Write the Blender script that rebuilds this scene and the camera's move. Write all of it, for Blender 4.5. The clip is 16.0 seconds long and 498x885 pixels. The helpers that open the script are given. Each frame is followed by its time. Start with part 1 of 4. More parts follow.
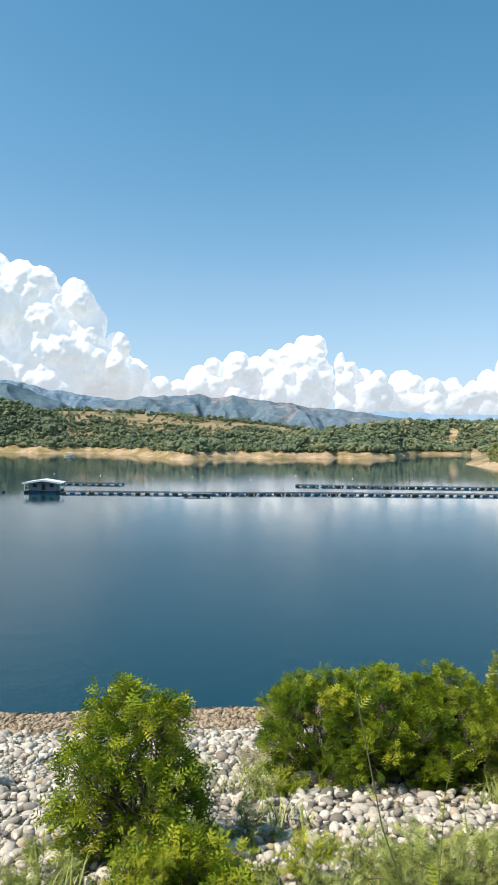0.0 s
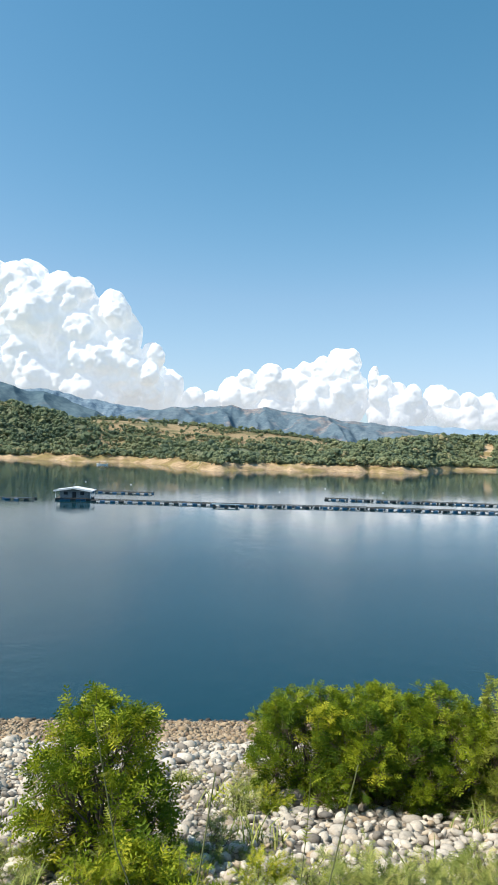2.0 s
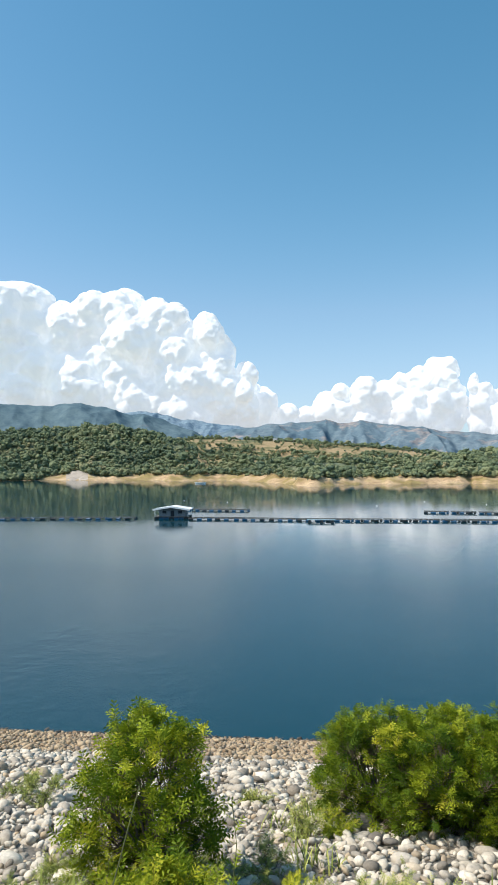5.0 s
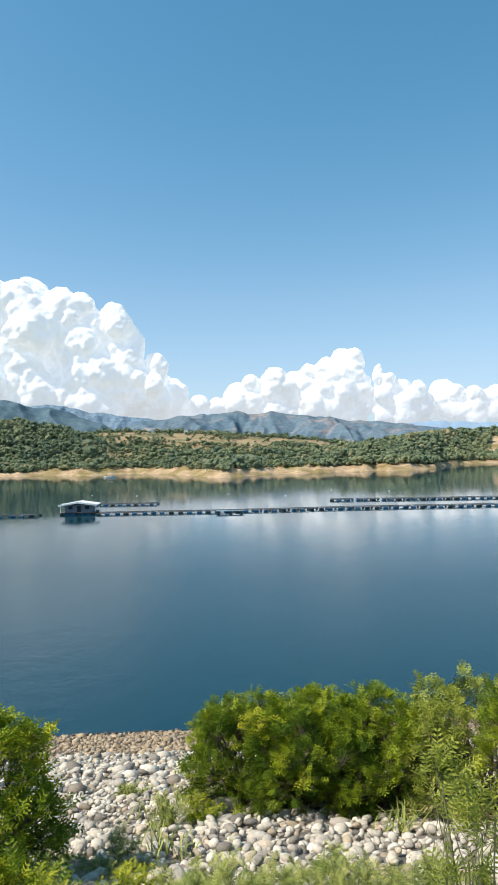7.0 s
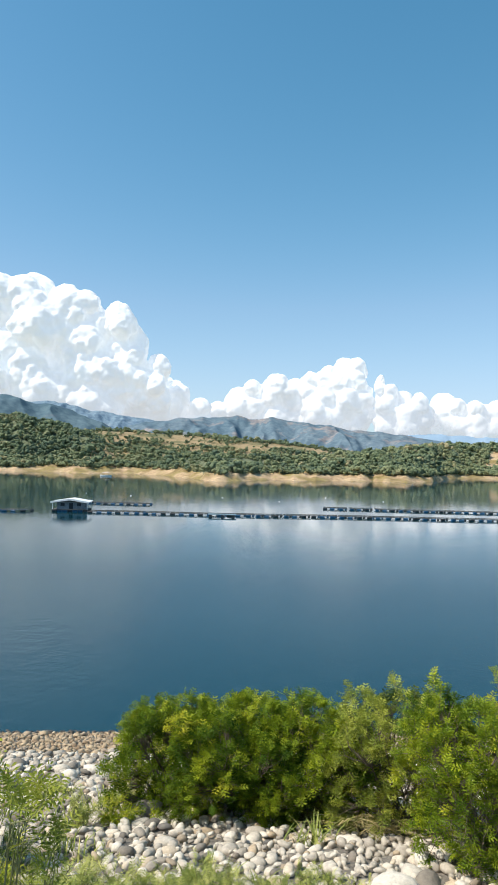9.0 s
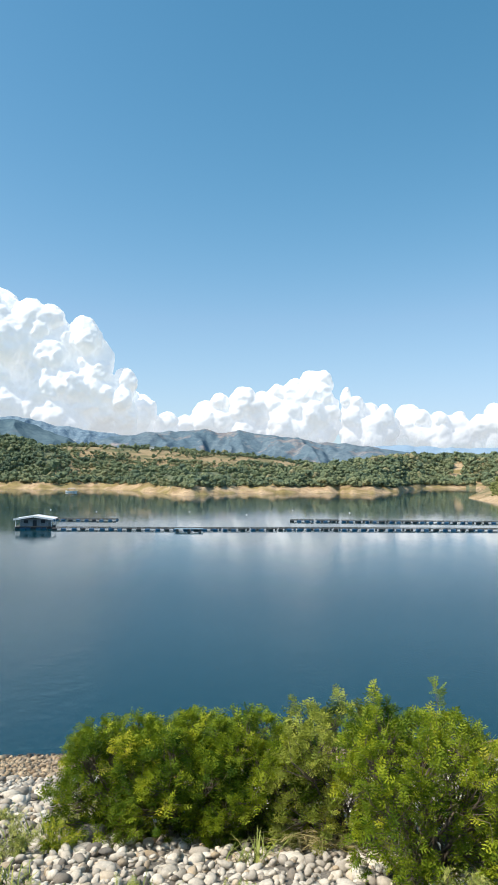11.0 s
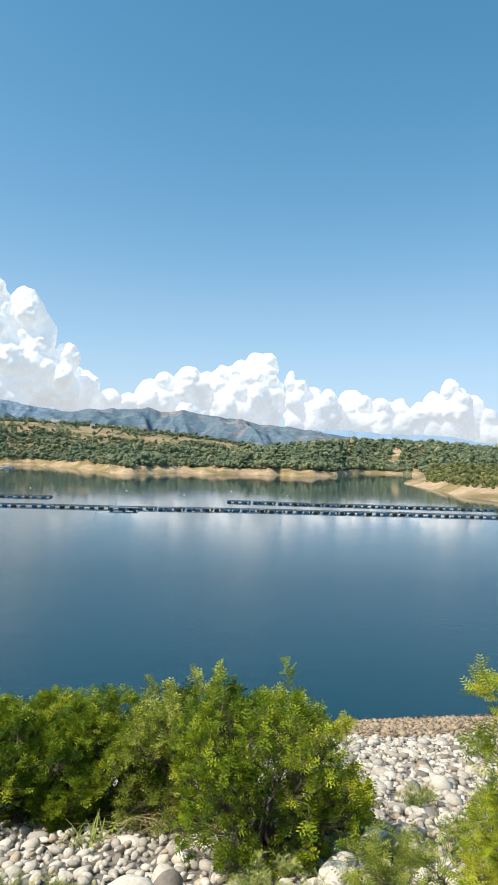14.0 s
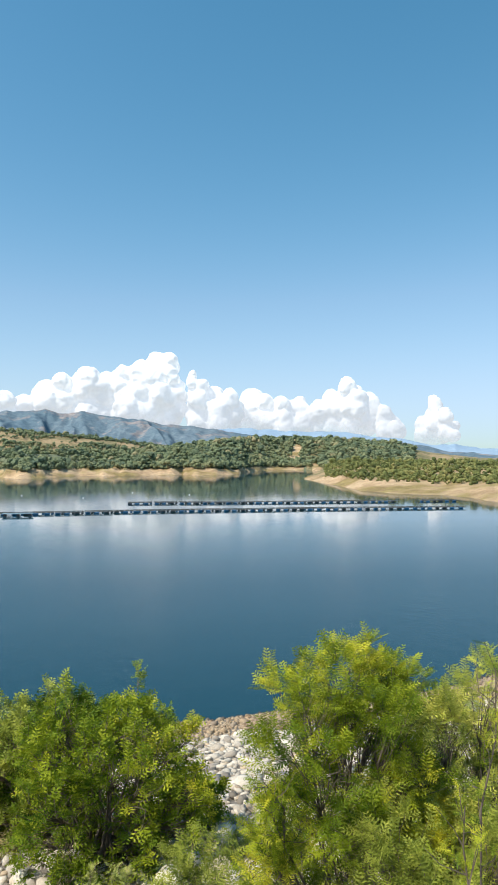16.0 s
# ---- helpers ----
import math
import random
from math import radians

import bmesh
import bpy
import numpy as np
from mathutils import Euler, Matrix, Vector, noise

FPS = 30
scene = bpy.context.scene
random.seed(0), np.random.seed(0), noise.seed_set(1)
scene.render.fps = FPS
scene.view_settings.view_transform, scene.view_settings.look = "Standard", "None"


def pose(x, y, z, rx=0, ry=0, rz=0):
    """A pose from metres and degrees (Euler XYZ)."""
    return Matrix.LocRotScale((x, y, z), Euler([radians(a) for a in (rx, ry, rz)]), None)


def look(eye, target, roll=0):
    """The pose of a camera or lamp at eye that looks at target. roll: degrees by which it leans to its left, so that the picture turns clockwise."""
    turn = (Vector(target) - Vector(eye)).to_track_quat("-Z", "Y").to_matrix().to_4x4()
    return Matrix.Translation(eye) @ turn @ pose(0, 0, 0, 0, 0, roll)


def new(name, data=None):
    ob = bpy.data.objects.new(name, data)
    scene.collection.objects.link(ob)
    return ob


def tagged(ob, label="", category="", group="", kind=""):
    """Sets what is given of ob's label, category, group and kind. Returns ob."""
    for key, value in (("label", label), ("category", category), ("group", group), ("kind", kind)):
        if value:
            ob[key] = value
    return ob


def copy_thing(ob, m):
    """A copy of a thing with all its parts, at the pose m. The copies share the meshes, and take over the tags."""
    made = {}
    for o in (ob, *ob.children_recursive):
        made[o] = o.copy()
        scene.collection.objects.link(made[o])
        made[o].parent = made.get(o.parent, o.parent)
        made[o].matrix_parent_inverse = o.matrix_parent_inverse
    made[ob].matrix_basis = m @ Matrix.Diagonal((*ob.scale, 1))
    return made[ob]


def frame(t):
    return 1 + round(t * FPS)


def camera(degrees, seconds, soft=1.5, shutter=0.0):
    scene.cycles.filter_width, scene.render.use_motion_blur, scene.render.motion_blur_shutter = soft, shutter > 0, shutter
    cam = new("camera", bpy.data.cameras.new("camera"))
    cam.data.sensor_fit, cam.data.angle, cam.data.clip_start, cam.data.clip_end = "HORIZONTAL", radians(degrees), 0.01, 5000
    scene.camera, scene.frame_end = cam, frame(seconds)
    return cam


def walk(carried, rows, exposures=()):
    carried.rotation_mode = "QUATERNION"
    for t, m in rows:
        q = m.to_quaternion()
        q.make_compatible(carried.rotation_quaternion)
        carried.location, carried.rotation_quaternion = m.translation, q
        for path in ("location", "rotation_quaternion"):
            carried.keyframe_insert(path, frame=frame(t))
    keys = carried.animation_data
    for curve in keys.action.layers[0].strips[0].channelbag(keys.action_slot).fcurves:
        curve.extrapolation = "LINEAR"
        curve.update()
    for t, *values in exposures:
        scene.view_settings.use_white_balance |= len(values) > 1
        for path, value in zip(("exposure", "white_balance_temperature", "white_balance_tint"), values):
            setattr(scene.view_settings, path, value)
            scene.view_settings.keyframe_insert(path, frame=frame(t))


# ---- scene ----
cam = camera(41.0, 16.0, soft=1.7)
PATH = [
    (0, (0.768, -0.009, 11.497), (0.533, 1.977, 11.483), 0.7),
    (0.5, (0.855, 0.139, 11.445), (0.523, 2.111, 11.405), 0.2),
    (1, (1.031, 0.154, 11.475), (0.837, 2.144, 11.442), 1.1),
    (1.5, (1.18, 0.071, 11.517), (0.87, 2.047, 11.469), 0.7),
    (2, (1.332, 0.036, 11.542), (1.001, 2.008, 11.561), 1.8),
    (2.5, (1.437, 0.032, 11.553), (1.059, 1.992, 11.679), 0.7),
    (3, (1.456, 0.171, 11.52), (0.96, 2.106, 11.619), -0.3),
    (3.5, (1.603, 0.154, 11.538), (1.017, 2.064, 11.621), -1.1),
    (3.7, (1.587, 0.318, 11.468), (1.003, 2.23, 11.504), -0.6),
    (5.8, (2.201, 0.168, 11.569), (1.586, 2.069, 11.645), -0.1),
    (6, (2.247, 0.258, 11.528), (1.659, 2.169, 11.573), -0.4),
    (6.5, (2.394, 0.343, 11.525), (2.086, 2.319, 11.546), 3.5),
    (7, (2.635, 0.266, 11.571), (2.281, 2.235, 11.605), -1.3),
    (7.5, (2.777, 0.3, 11.564), (2.461, 2.273, 11.632), -0.6),
    (8, (2.804, 0.459, 11.496), (2.452, 2.427, 11.554), 2.0),
    (8.2, (2.948, 0.556, 11.492), (2.582, 2.522, 11.523), 1.6),
    (10.3, (3.618, 0.561, 11.533), (3.302, 2.534, 11.619), 0.8),
    (10.5, (3.609, 0.566, 11.541), (3.286, 2.538, 11.618), 1.8),
    (11, (3.825, 0.593, 11.534), (3.568, 2.575, 11.624), 0.4),
    (11.5, (3.98, 0.679, 11.527), (3.809, 2.67, 11.611), 1.8),
    (12, (4.136, 0.778, 11.508), (4.006, 2.772, 11.59), 2.4),
    (12.5, (4.353, 0.607, 11.588), (4.208, 2.6, 11.676), 2.6),
    (13, (4.493, 0.796, 11.506), (4.317, 2.786, 11.589), 1.8),
    (13.5, (4.677, 0.82, 11.539), (4.53, 2.814, 11.582), 0.8),
    (14, (4.872, 1.02, 11.465), (4.784, 3.018, 11.502), 2.0),
    (14.5, (5.034, 1.013, 11.474), (5.017, 3.012, 11.509), 0.7),
    (15, (5.203, 1.09, 11.472), (5.256, 3.089, 11.479), 1.8),
    (15.5, (5.417, 1.161, 11.447), (5.674, 3.144, 11.49), 0.6),
    (16, (5.557, 1.071, 11.479), (5.759, 3.06, 11.519), 0.4),
]
walk(cam, [(t, look(eye, target, roll)) for t, eye, target, roll in PATH], [(0.0, 0.35), (16.0, 0.35)])

# ---- world, sun ----
SUN_DIR = Vector((-0.54, -0.27, 0.80)).normalized()
world = bpy.data.worlds.new("daylight_sky")
scene.world = world
world.use_nodes = True
wn = world.node_tree
sky = wn.nodes.new("ShaderNodeTexSky")
sky.sky_type = "NISHITA"
sky.sun_disc = False
sky.sun_elevation = math.asin(SUN_DIR.z)
sky.sun_rotation = math.atan2(SUN_DIR.x, SUN_DIR.y)
sky.altitude = 200
sky.air_density = 1.0
sky.dust_density = 0.5
sky.ozone_density = 2.0
bg = wn.nodes["Background"]
bg.inputs[1].default_value = 0.145
tint = wn.nodes.new("ShaderNodeMix")
tint.data_type, tint.blend_type = "RGBA", "MULTIPLY"
tint.inputs[0].default_value, tint.inputs[7].default_value = 1.0, (0.88, 1.0, 0.96, 1)
wn.links.new(sky.outputs[0], tint.inputs[6])
rich = wn.nodes.new("ShaderNodeHueSaturation")
rich.inputs["Saturation"].default_value = 1.10
wn.links.new(tint.outputs[2], rich.inputs["Color"])


def sky_math(kind, a, b):
    n = wn.nodes.new("ShaderNodeMath")
    n.operation = kind
    for k, value in enumerate((a, b)):
        if isinstance(value, (int, float)):
            n.inputs[k].default_value = value
        else:
            wn.links.new(value, n.inputs[k])
    return n.outputs[0]


# clear tropical air: the red falls off towards the zenith, and the horizon stays blue
rgb = wn.nodes.new("ShaderNodeSeparateColor")
whole = wn.nodes.new("ShaderNodeCombineColor")
wn.links.new(rich.outputs[0], rgb.inputs[0])
red_gain = sky_math("MINIMUM", sky_math("MULTIPLY", sky_math("POWER", sky_math("MULTIPLY", rgb.outputs[0], 0.18), 0.5), 2.2), 1.15)
for k, (level, gain) in enumerate(((0.65, red_gain), (0.87, 1.05), (1.3, 1.0))):
    light = sky_math("MULTIPLY", rgb.outputs[k], gain)
    over = sky_math("POWER", sky_math("MULTIPLY", light, 0.18 / level), 3.0)
    wn.links.new(sky_math("DIVIDE", light, sky_math("POWER", sky_math("ADD", over, 1.0), 0.3333)), whole.inputs[k])
wn.links.new(whole.outputs[0], bg.inputs[0])

sun = new("sun", bpy.data.lights.new("sun", "SUN"))
sun.data.energy = 4.2
sun.data.angle = radians(0.5)
sun.data.color = (1.0, 0.93, 0.82)
sun.matrix_world = look(SUN_DIR * 60, (0, 0, 0))


# ---- materials ----
def material(name):
    m = bpy.data.materials.new(name)
    m.use_nodes = True
    return m, m.node_tree, m.node_tree.nodes["Principled BSDF"]


def node(nt, kind, **values):
    n = nt.nodes.new(kind)
    for key, value in values.items():
        n.inputs[key].default_value = value
    return n


def noise_of(nt, scale, detail=4.0, rough=0.55, coord=None):
    n = node(nt, "ShaderNodeTexNoise", Scale=scale, Detail=detail, Roughness=rough)
    if coord is None:
        coord = nt.nodes.new("ShaderNodeNewGeometry").outputs["Position"]
    nt.links.new(coord, n.inputs["Vector"])
    return n.outputs["Fac"]


def ramp(nt, fac, stops):
    r = nt.nodes.new("ShaderNodeValToRGB")
    els = r.color_ramp.elements
    while len(els) < len(stops):
        els.new(0.5)
    for e, (p, c) in zip(els, stops):
        e.position, e.color = p, (*c, 1)
    nt.links.new(fac, r.inputs[0])
    return r.outputs[0]


def mixed(nt, fac, a, b, blend="MIX"):
    m = nt.nodes.new("ShaderNodeMix")
    m.data_type, m.blend_type = "RGBA", blend
    for value, k in ((fac, 0), (a, 6), (b, 7)):
        if isinstance(value, (int, float)):
            m.inputs[k].default_value = value
        elif isinstance(value, tuple):
            m.inputs[k].default_value = (*value, 1)
        else:
            nt.links.new(value, m.inputs[k])
    return m.outputs[2]


def bumped(nt, bsdf, fac, strength, distance):
    b = node(nt, "ShaderNodeBump", Strength=strength, Distance=distance)
    nt.links.new(fac, b.inputs["Height"])
    nt.links.new(b.outputs[0], bsdf.inputs["Normal"])


def plain(name, color, rough=0.6, metal=0.0, vary=0.25, scale=3.0):
    m, nt, b = material(name)
    dark = tuple(c * (1 - vary) for c in color)
    light = tuple(min(1, c * (1 + vary)) for c in color)
    nt.links.new(ramp(nt, noise_of(nt, scale, 6, 0.65), [(0.3, dark), (0.7, light)]), b.inputs["Base Color"])
    b.inputs["Roughness"].default_value = rough
    b.inputs["Metallic"].default_value = metal
    return m


def stone_material(name, source, stops):
    m, nt, b = material(name)
    if source == "object":
        rnd = nt.nodes.new("ShaderNodeObjectInfo").outputs["Random"]
    else:
        rnd = nt.nodes.new("ShaderNodeNewGeometry").outputs["Random Per Island"]
    base = ramp(nt, rnd, stops)
    grain = ramp(nt, noise_of(nt, 26.0, 6, 0.7), [(0.3, (0.72, 0.71, 0.7)), (0.7, (1.1, 1.09, 1.07))])
    blot = ramp(nt, noise_of(nt, 3.1, 3), [(0.35, (0.82, 0.8, 0.77)), (0.62, (1.0, 1.0, 1.0))])
    c = mixed(nt, 1.0, mixed(nt, 1.0, base, grain, "MULTIPLY"), blot, "MULTIPLY")
    nt.links.new(c, b.inputs["Base Color"])
    b.inputs["Roughness"].default_value = 0.85
    bumped(nt, b, noise_of(nt, 40.0, 5), 0.35, 0.02)
    return m


PALE = [(0.0, (0.22, 0.195, 0.16)), (0.13, (0.46, 0.41, 0.34)), (0.45, (0.66, 0.595, 0.495)), (0.78, (0.78, 0.71, 0.595)), (0.90, (0.58, 0.45, 0.30)), (1.0, (0.15, 0.145, 0.135))]
TAN = [(0.0, (0.24, 0.165, 0.10)), (0.3, (0.44, 0.325, 0.20)), (0.7, (0.56, 0.43, 0.28)), (1.0, (0.34, 0.27, 0.20))]
STONE_OBJ = stone_material("river_stone", "object", PALE)
STONE_FAR = stone_material("river_stone_cover", "island", PALE)
STONE_WET = stone_material("wet_dark_stone_cover", "island", [(0.0, (0.06, 0.05, 0.04)), (0.6, (0.11, 0.09, 0.07)), (1.0, (0.16, 0.13, 0.10))])
STONE_TAN = stone_material("tan_stone_cover", "island", TAN)


def soil_material():
    m, nt, b = material("gravel_soil")
    c = ramp(nt, noise_of(nt, 2.4, 8, 0.7), [(0.3, (0.10, 0.085, 0.065)), (0.55, (0.24, 0.21, 0.17)), (0.75, (0.36, 0.33, 0.28))])
    fine = ramp(nt, noise_of(nt, 30.0, 4), [(0.3, (0.6, 0.6, 0.6)), (0.7, (1.1, 1.1, 1.1))])
    nt.links.new(mixed(nt, 1.0, c, fine, "MULTIPLY"), b.inputs["Base Color"])
    b.inputs["Roughness"].default_value = 0.95
    bumped(nt, b, noise_of(nt, 18.0, 6), 0.6, 0.05)
    return m


def bank_material():
    m, nt, b = material("eroded_clay_bank")
    clay = ramp(nt, noise_of(nt, 0.09, 7, 0.65), [(0.32, (0.40, 0.27, 0.15)), (0.5, (0.56, 0.40, 0.24)), (0.68, (0.64, 0.49, 0.31))])
    grass = ramp(nt, noise_of(nt, 0.05, 8, 0.72), [(0.46, (1.0, 1.0, 1.0)), (0.56, (0.55, 0.58, 0.36))])
    patch = ramp(nt, noise_of(nt, 0.4, 7, 0.7), [(0.36, (0.62, 0.58, 0.52)), (0.6, (1.05, 1.05, 1.05))])
    nt.links.new(mixed(nt, 1.0, mixed(nt, 1.0, clay, grass, "MULTIPLY"), patch, "MULTIPLY"), b.inputs["Base Color"])
    b.inputs["Roughness"].default_value = 0.95
    bumped(nt, b, noise_of(nt, 0.5, 6, 0.65), 0.8, 1.0)
    return m


def scrub_material():
    m, nt, b = material("dry_hill_grass")
    big = ramp(nt, noise_of(nt, 0.03, 6, 0.65), [(0.38, (0.11, 0.13, 0.06)), (0.47, (0.24, 0.20, 0.10)), (0.55, (0.40, 0.29, 0.17))])
    small = ramp(nt, noise_of(nt, 0.25, 6, 0.7), [(0.3, (0.6, 0.62, 0.5)), (0.7, (1.1, 1.08, 1.0))])
    nt.links.new(mixed(nt, 1.0, big, small, "MULTIPLY"), b.inputs["Base Color"])
    b.inputs["Roughness"].default_value = 0.95
    bumped(nt, b, noise_of(nt, 0.4, 5), 0.7, 1.0)
    return m


def mountain_material(name, shade, sunlit, bare, scars=0.66, grain=1.0):
    m, nt, b = material(name)
    woods_c = ramp(nt, noise_of(nt, 0.006, 8, 0.62), [(0.36, shade), (0.62, sunlit)])
    scar = ramp(nt, noise_of(nt, 0.010, 9, 0.66), [(scars - 0.09, (0, 0, 0)), (scars, (1, 1, 1))])
    fine = ramp(nt, noise_of(nt, 0.05, 6, 0.7), [(0.34, (1 - 0.40 * grain, 1 - 0.34 * grain, 1 - 0.26 * grain)), (0.66, (1 + 0.34 * grain, 1 + 0.27 * grain, 1 + 0.16 * grain))])
    nt.links.new(mixed(nt, 1.0, mixed(nt, scar, woods_c, bare), fine, "MULTIPLY"), b.inputs["Base Color"])
    b.inputs["Roughness"].default_value = 1.0
    b.inputs["Specular IOR Level"].default_value = 0.0
    bumped(nt, b, noise_of(nt, 0.02, 7, 0.62), 0.5 * grain, 22.0)
    return m


def leaf_material(name, stops, through_light=0.22):
    m, nt, b = material(name)
    at = nt.nodes.new("ShaderNodeAttribute")
    at.attribute_name = "tone"
    c = ramp(nt, at.outputs["Fac"], stops)
    spot = ramp(nt, noise_of(nt, 5.0, 4), [(0.3, (0.75, 0.78, 0.7)), (0.7, (1.12, 1.1, 1.0))])
    c = mixed(nt, 1.0, c, spot, "MULTIPLY")
    nt.links.new(c, b.inputs["Base Color"])
    b.inputs["Roughness"].default_value = 0.6
    b.inputs["Specular IOR Level"].default_value = 0.2
    tr = nt.nodes.new("ShaderNodeBsdfTranslucent")
    nt.links.new(c, tr.inputs["Color"])
    mx = nt.nodes.new("ShaderNodeMixShader")
    mx.inputs[0].default_value = through_light
    nt.links.new(b.outputs[0], mx.inputs[1])
    nt.links.new(tr.outputs[0], mx.inputs[2])
    nt.links.new(mx.outputs[0], nt.nodes["Material Output"].inputs["Surface"])
    return m


def crown_material(name, stops):
    m, nt, b = material(name)
    at = nt.nodes.new("ShaderNodeAttribute")
    at.attribute_name = "tone"
    c = ramp(nt, at.outputs["Fac"], stops)
    spot = ramp(nt, noise_of(nt, 0.9, 6, 0.7), [(0.3, (0.7, 0.72, 0.7)), (0.7, (1.2, 1.18, 1.1))])
    nt.links.new(mixed(nt, 1.0, c, spot, "MULTIPLY"), b.inputs["Base Color"])
    b.inputs["Roughness"].default_value = 0.8
    b.inputs["Specular IOR Level"].default_value = 0.2
    return m


def water_material():
    m, nt, b = material("lake_water")
    b.inputs["Base Color"].default_value = (0.003, 0.038, 0.055, 1)
    b.inputs["Roughness"].default_value = 0.05
    b.inputs["IOR"].default_value = 1.333
    pos = nt.nodes.new("ShaderNodeNewGeometry").outputs["Position"]
    mp = node(nt, "ShaderNodeMapping")
    mp.inputs["Scale"].default_value = (2.2, 1.5, 1.0)
    nt.links.new(pos, mp.inputs["Vector"])
    small = mixed(nt, 0.55, noise_of(nt, 1.1, 4, 0.55, mp.outputs[0]), noise_of(nt, 0.36, 3, 0.5, mp.outputs[0]))
    gust = ramp(nt, noise_of(nt, 0.03, 3, 0.5, mp.outputs[0]), [(0.35, (0.6, 0.6, 0.6)), (0.65, (1, 1, 1))])
    sep = nt.nodes.new("ShaderNodeSeparateXYZ")
    nt.links.new(pos, sep.inputs[0])
    calm = node(nt, "ShaderNodeMapRange")
    calm.inputs["From Min"].default_value, calm.inputs["From Max"].default_value = 62.0, 124.0
    calm.inputs["To Min"].default_value, calm.inputs["To Max"].default_value = 1.0, 0.07
    nt.links.new(sep.outputs["Y"], calm.inputs["Value"])
    rip = mixed(nt, 1.0, mixed(nt, 1.0, small, gust, "MULTIPLY"), calm.outputs[0], "MULTIPLY")
    bumped(nt, b, rip, 0.30, 0.14)
    rough = node(nt, "ShaderNodeMapRange")
    rough.inputs["From Min"].default_value, rough.inputs["From Max"].default_value = 62.0, 124.0
    rough.inputs["To Min"].default_value, rough.inputs["To Max"].default_value = 0.25, 0.065
    nt.links.new(sep.outputs["Y"], rough.inputs["Value"])
    nt.links.new(rough.outputs[0], b.inputs["Roughness"])
    return m


def cloud_material():
    m, nt, b = material("cumulus")
    nt.nodes.remove(b)
    geo = nt.nodes.new("ShaderNodeNewGeometry")
    sep = nt.nodes.new("ShaderNodeSeparateXYZ")
    nt.links.new(geo.outputs["Position"], sep.inputs[0])
    billow = noise_of(nt, 0.0042, 5, 0.55)
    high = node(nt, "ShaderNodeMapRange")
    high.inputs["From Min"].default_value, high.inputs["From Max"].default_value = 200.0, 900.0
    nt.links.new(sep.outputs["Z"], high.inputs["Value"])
    # shade is put into the colour as grey folds, mostly low in the cloud
    fold_shade = nt.nodes.new("ShaderNodeMath")
    fold_shade.operation = "MULTIPLY_ADD"
    fold_shade.inputs[1].default_value = 0.25
    nt.links.new(high.outputs[0], fold_shade.inputs[0])
    nt.links.new(billow, fold_shade.inputs[2])
    dif = node(nt, "ShaderNodeBsdfDiffuse")
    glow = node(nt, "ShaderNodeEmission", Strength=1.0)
    tone = ramp(nt, fold_shade.outputs[0], [(0.40, (0.50, 0.51, 0.52)), (0.56, (0.66, 0.66, 0.66)), (0.70, (0.76, 0.755, 0.74))])
    # painted haze: the white dims towards the base, where the glow takes over
    base_haze = ramp(nt, high.outputs[0], [(0.04, (0.45, 0.45, 0.45)), (0.40, (1.0, 1.0, 1.0))])
    nt.links.new(mixed(nt, 1.0, tone, base_haze, "MULTIPLY"), dif.inputs["Color"])
    # added emission lifts the cloud's shaded sides, paler and bluer in the base
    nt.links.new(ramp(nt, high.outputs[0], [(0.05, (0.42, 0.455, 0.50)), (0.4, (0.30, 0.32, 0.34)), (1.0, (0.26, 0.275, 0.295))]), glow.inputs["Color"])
    curl = node(nt, "ShaderNodeBump", Strength=0.05, Distance=40.0)
    nt.links.new(noise_of(nt, 0.012, 7, 0.58), curl.inputs["Height"])
    nt.links.new(curl.outputs[0], dif.inputs["Normal"])
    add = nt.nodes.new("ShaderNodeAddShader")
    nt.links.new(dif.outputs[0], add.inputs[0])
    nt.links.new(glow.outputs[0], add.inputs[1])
    # the ragged base thins out into clear air
    wisp = nt.nodes.new("ShaderNodeMath")
    wisp.operation = "MULTIPLY_ADD"
    wisp.inputs[1].default_value = 420.0
    nt.links.new(noise_of(nt, 0.004, 7, 0.6), wisp.inputs[0])
    nt.links.new(sep.outputs["Z"], wisp.inputs[2])
    thin = node(nt, "ShaderNodeMapRange")
    thin.inputs["From Min"].default_value, thin.inputs["From Max"].default_value = 270.0, 450.0
    nt.links.new(wisp.outputs[0], thin.inputs["Value"])
    clear = nt.nodes.new("ShaderNodeBsdfTransparent")
    mx = nt.nodes.new("ShaderNodeMixShader")
    nt.links.new(thin.outputs[0], mx.inputs[0])
    nt.links.new(clear.outputs[0], mx.inputs[1])
    nt.links.new(add.outputs[0], mx.inputs[2])
    nt.links.new(mx.outputs[0], nt.nodes["Material Output"].inputs["Surface"])
    return m


SLAB = plain("grey_rock_slab", (0.36, 0.31, 0.26), 0.95, vary=0.35, scale=0.35)
LITTER = plain("leafy_woodland_floor", (0.13, 0.15, 0.08), 0.95, vary=0.45, scale=0.2)
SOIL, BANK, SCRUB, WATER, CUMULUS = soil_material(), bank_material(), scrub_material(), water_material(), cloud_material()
# aerial haze is mixed into these base colours: bluer and paler with distance
MOUNTAIN = mountain_material("hazed_blue_green_mountain", (0.11, 0.17, 0.215), (0.16, 0.215, 0.255), (0.27, 0.25, 0.25), 0.62, 0.7)
NEAR_RIDGE = mountain_material("hazed_wooded_ridge", (0.09, 0.145, 0.18), (0.125, 0.185, 0.215), (0.18, 0.20, 0.215), 0.70, 0.6)
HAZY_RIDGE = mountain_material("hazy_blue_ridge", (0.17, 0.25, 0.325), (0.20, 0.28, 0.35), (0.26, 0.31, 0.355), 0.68)
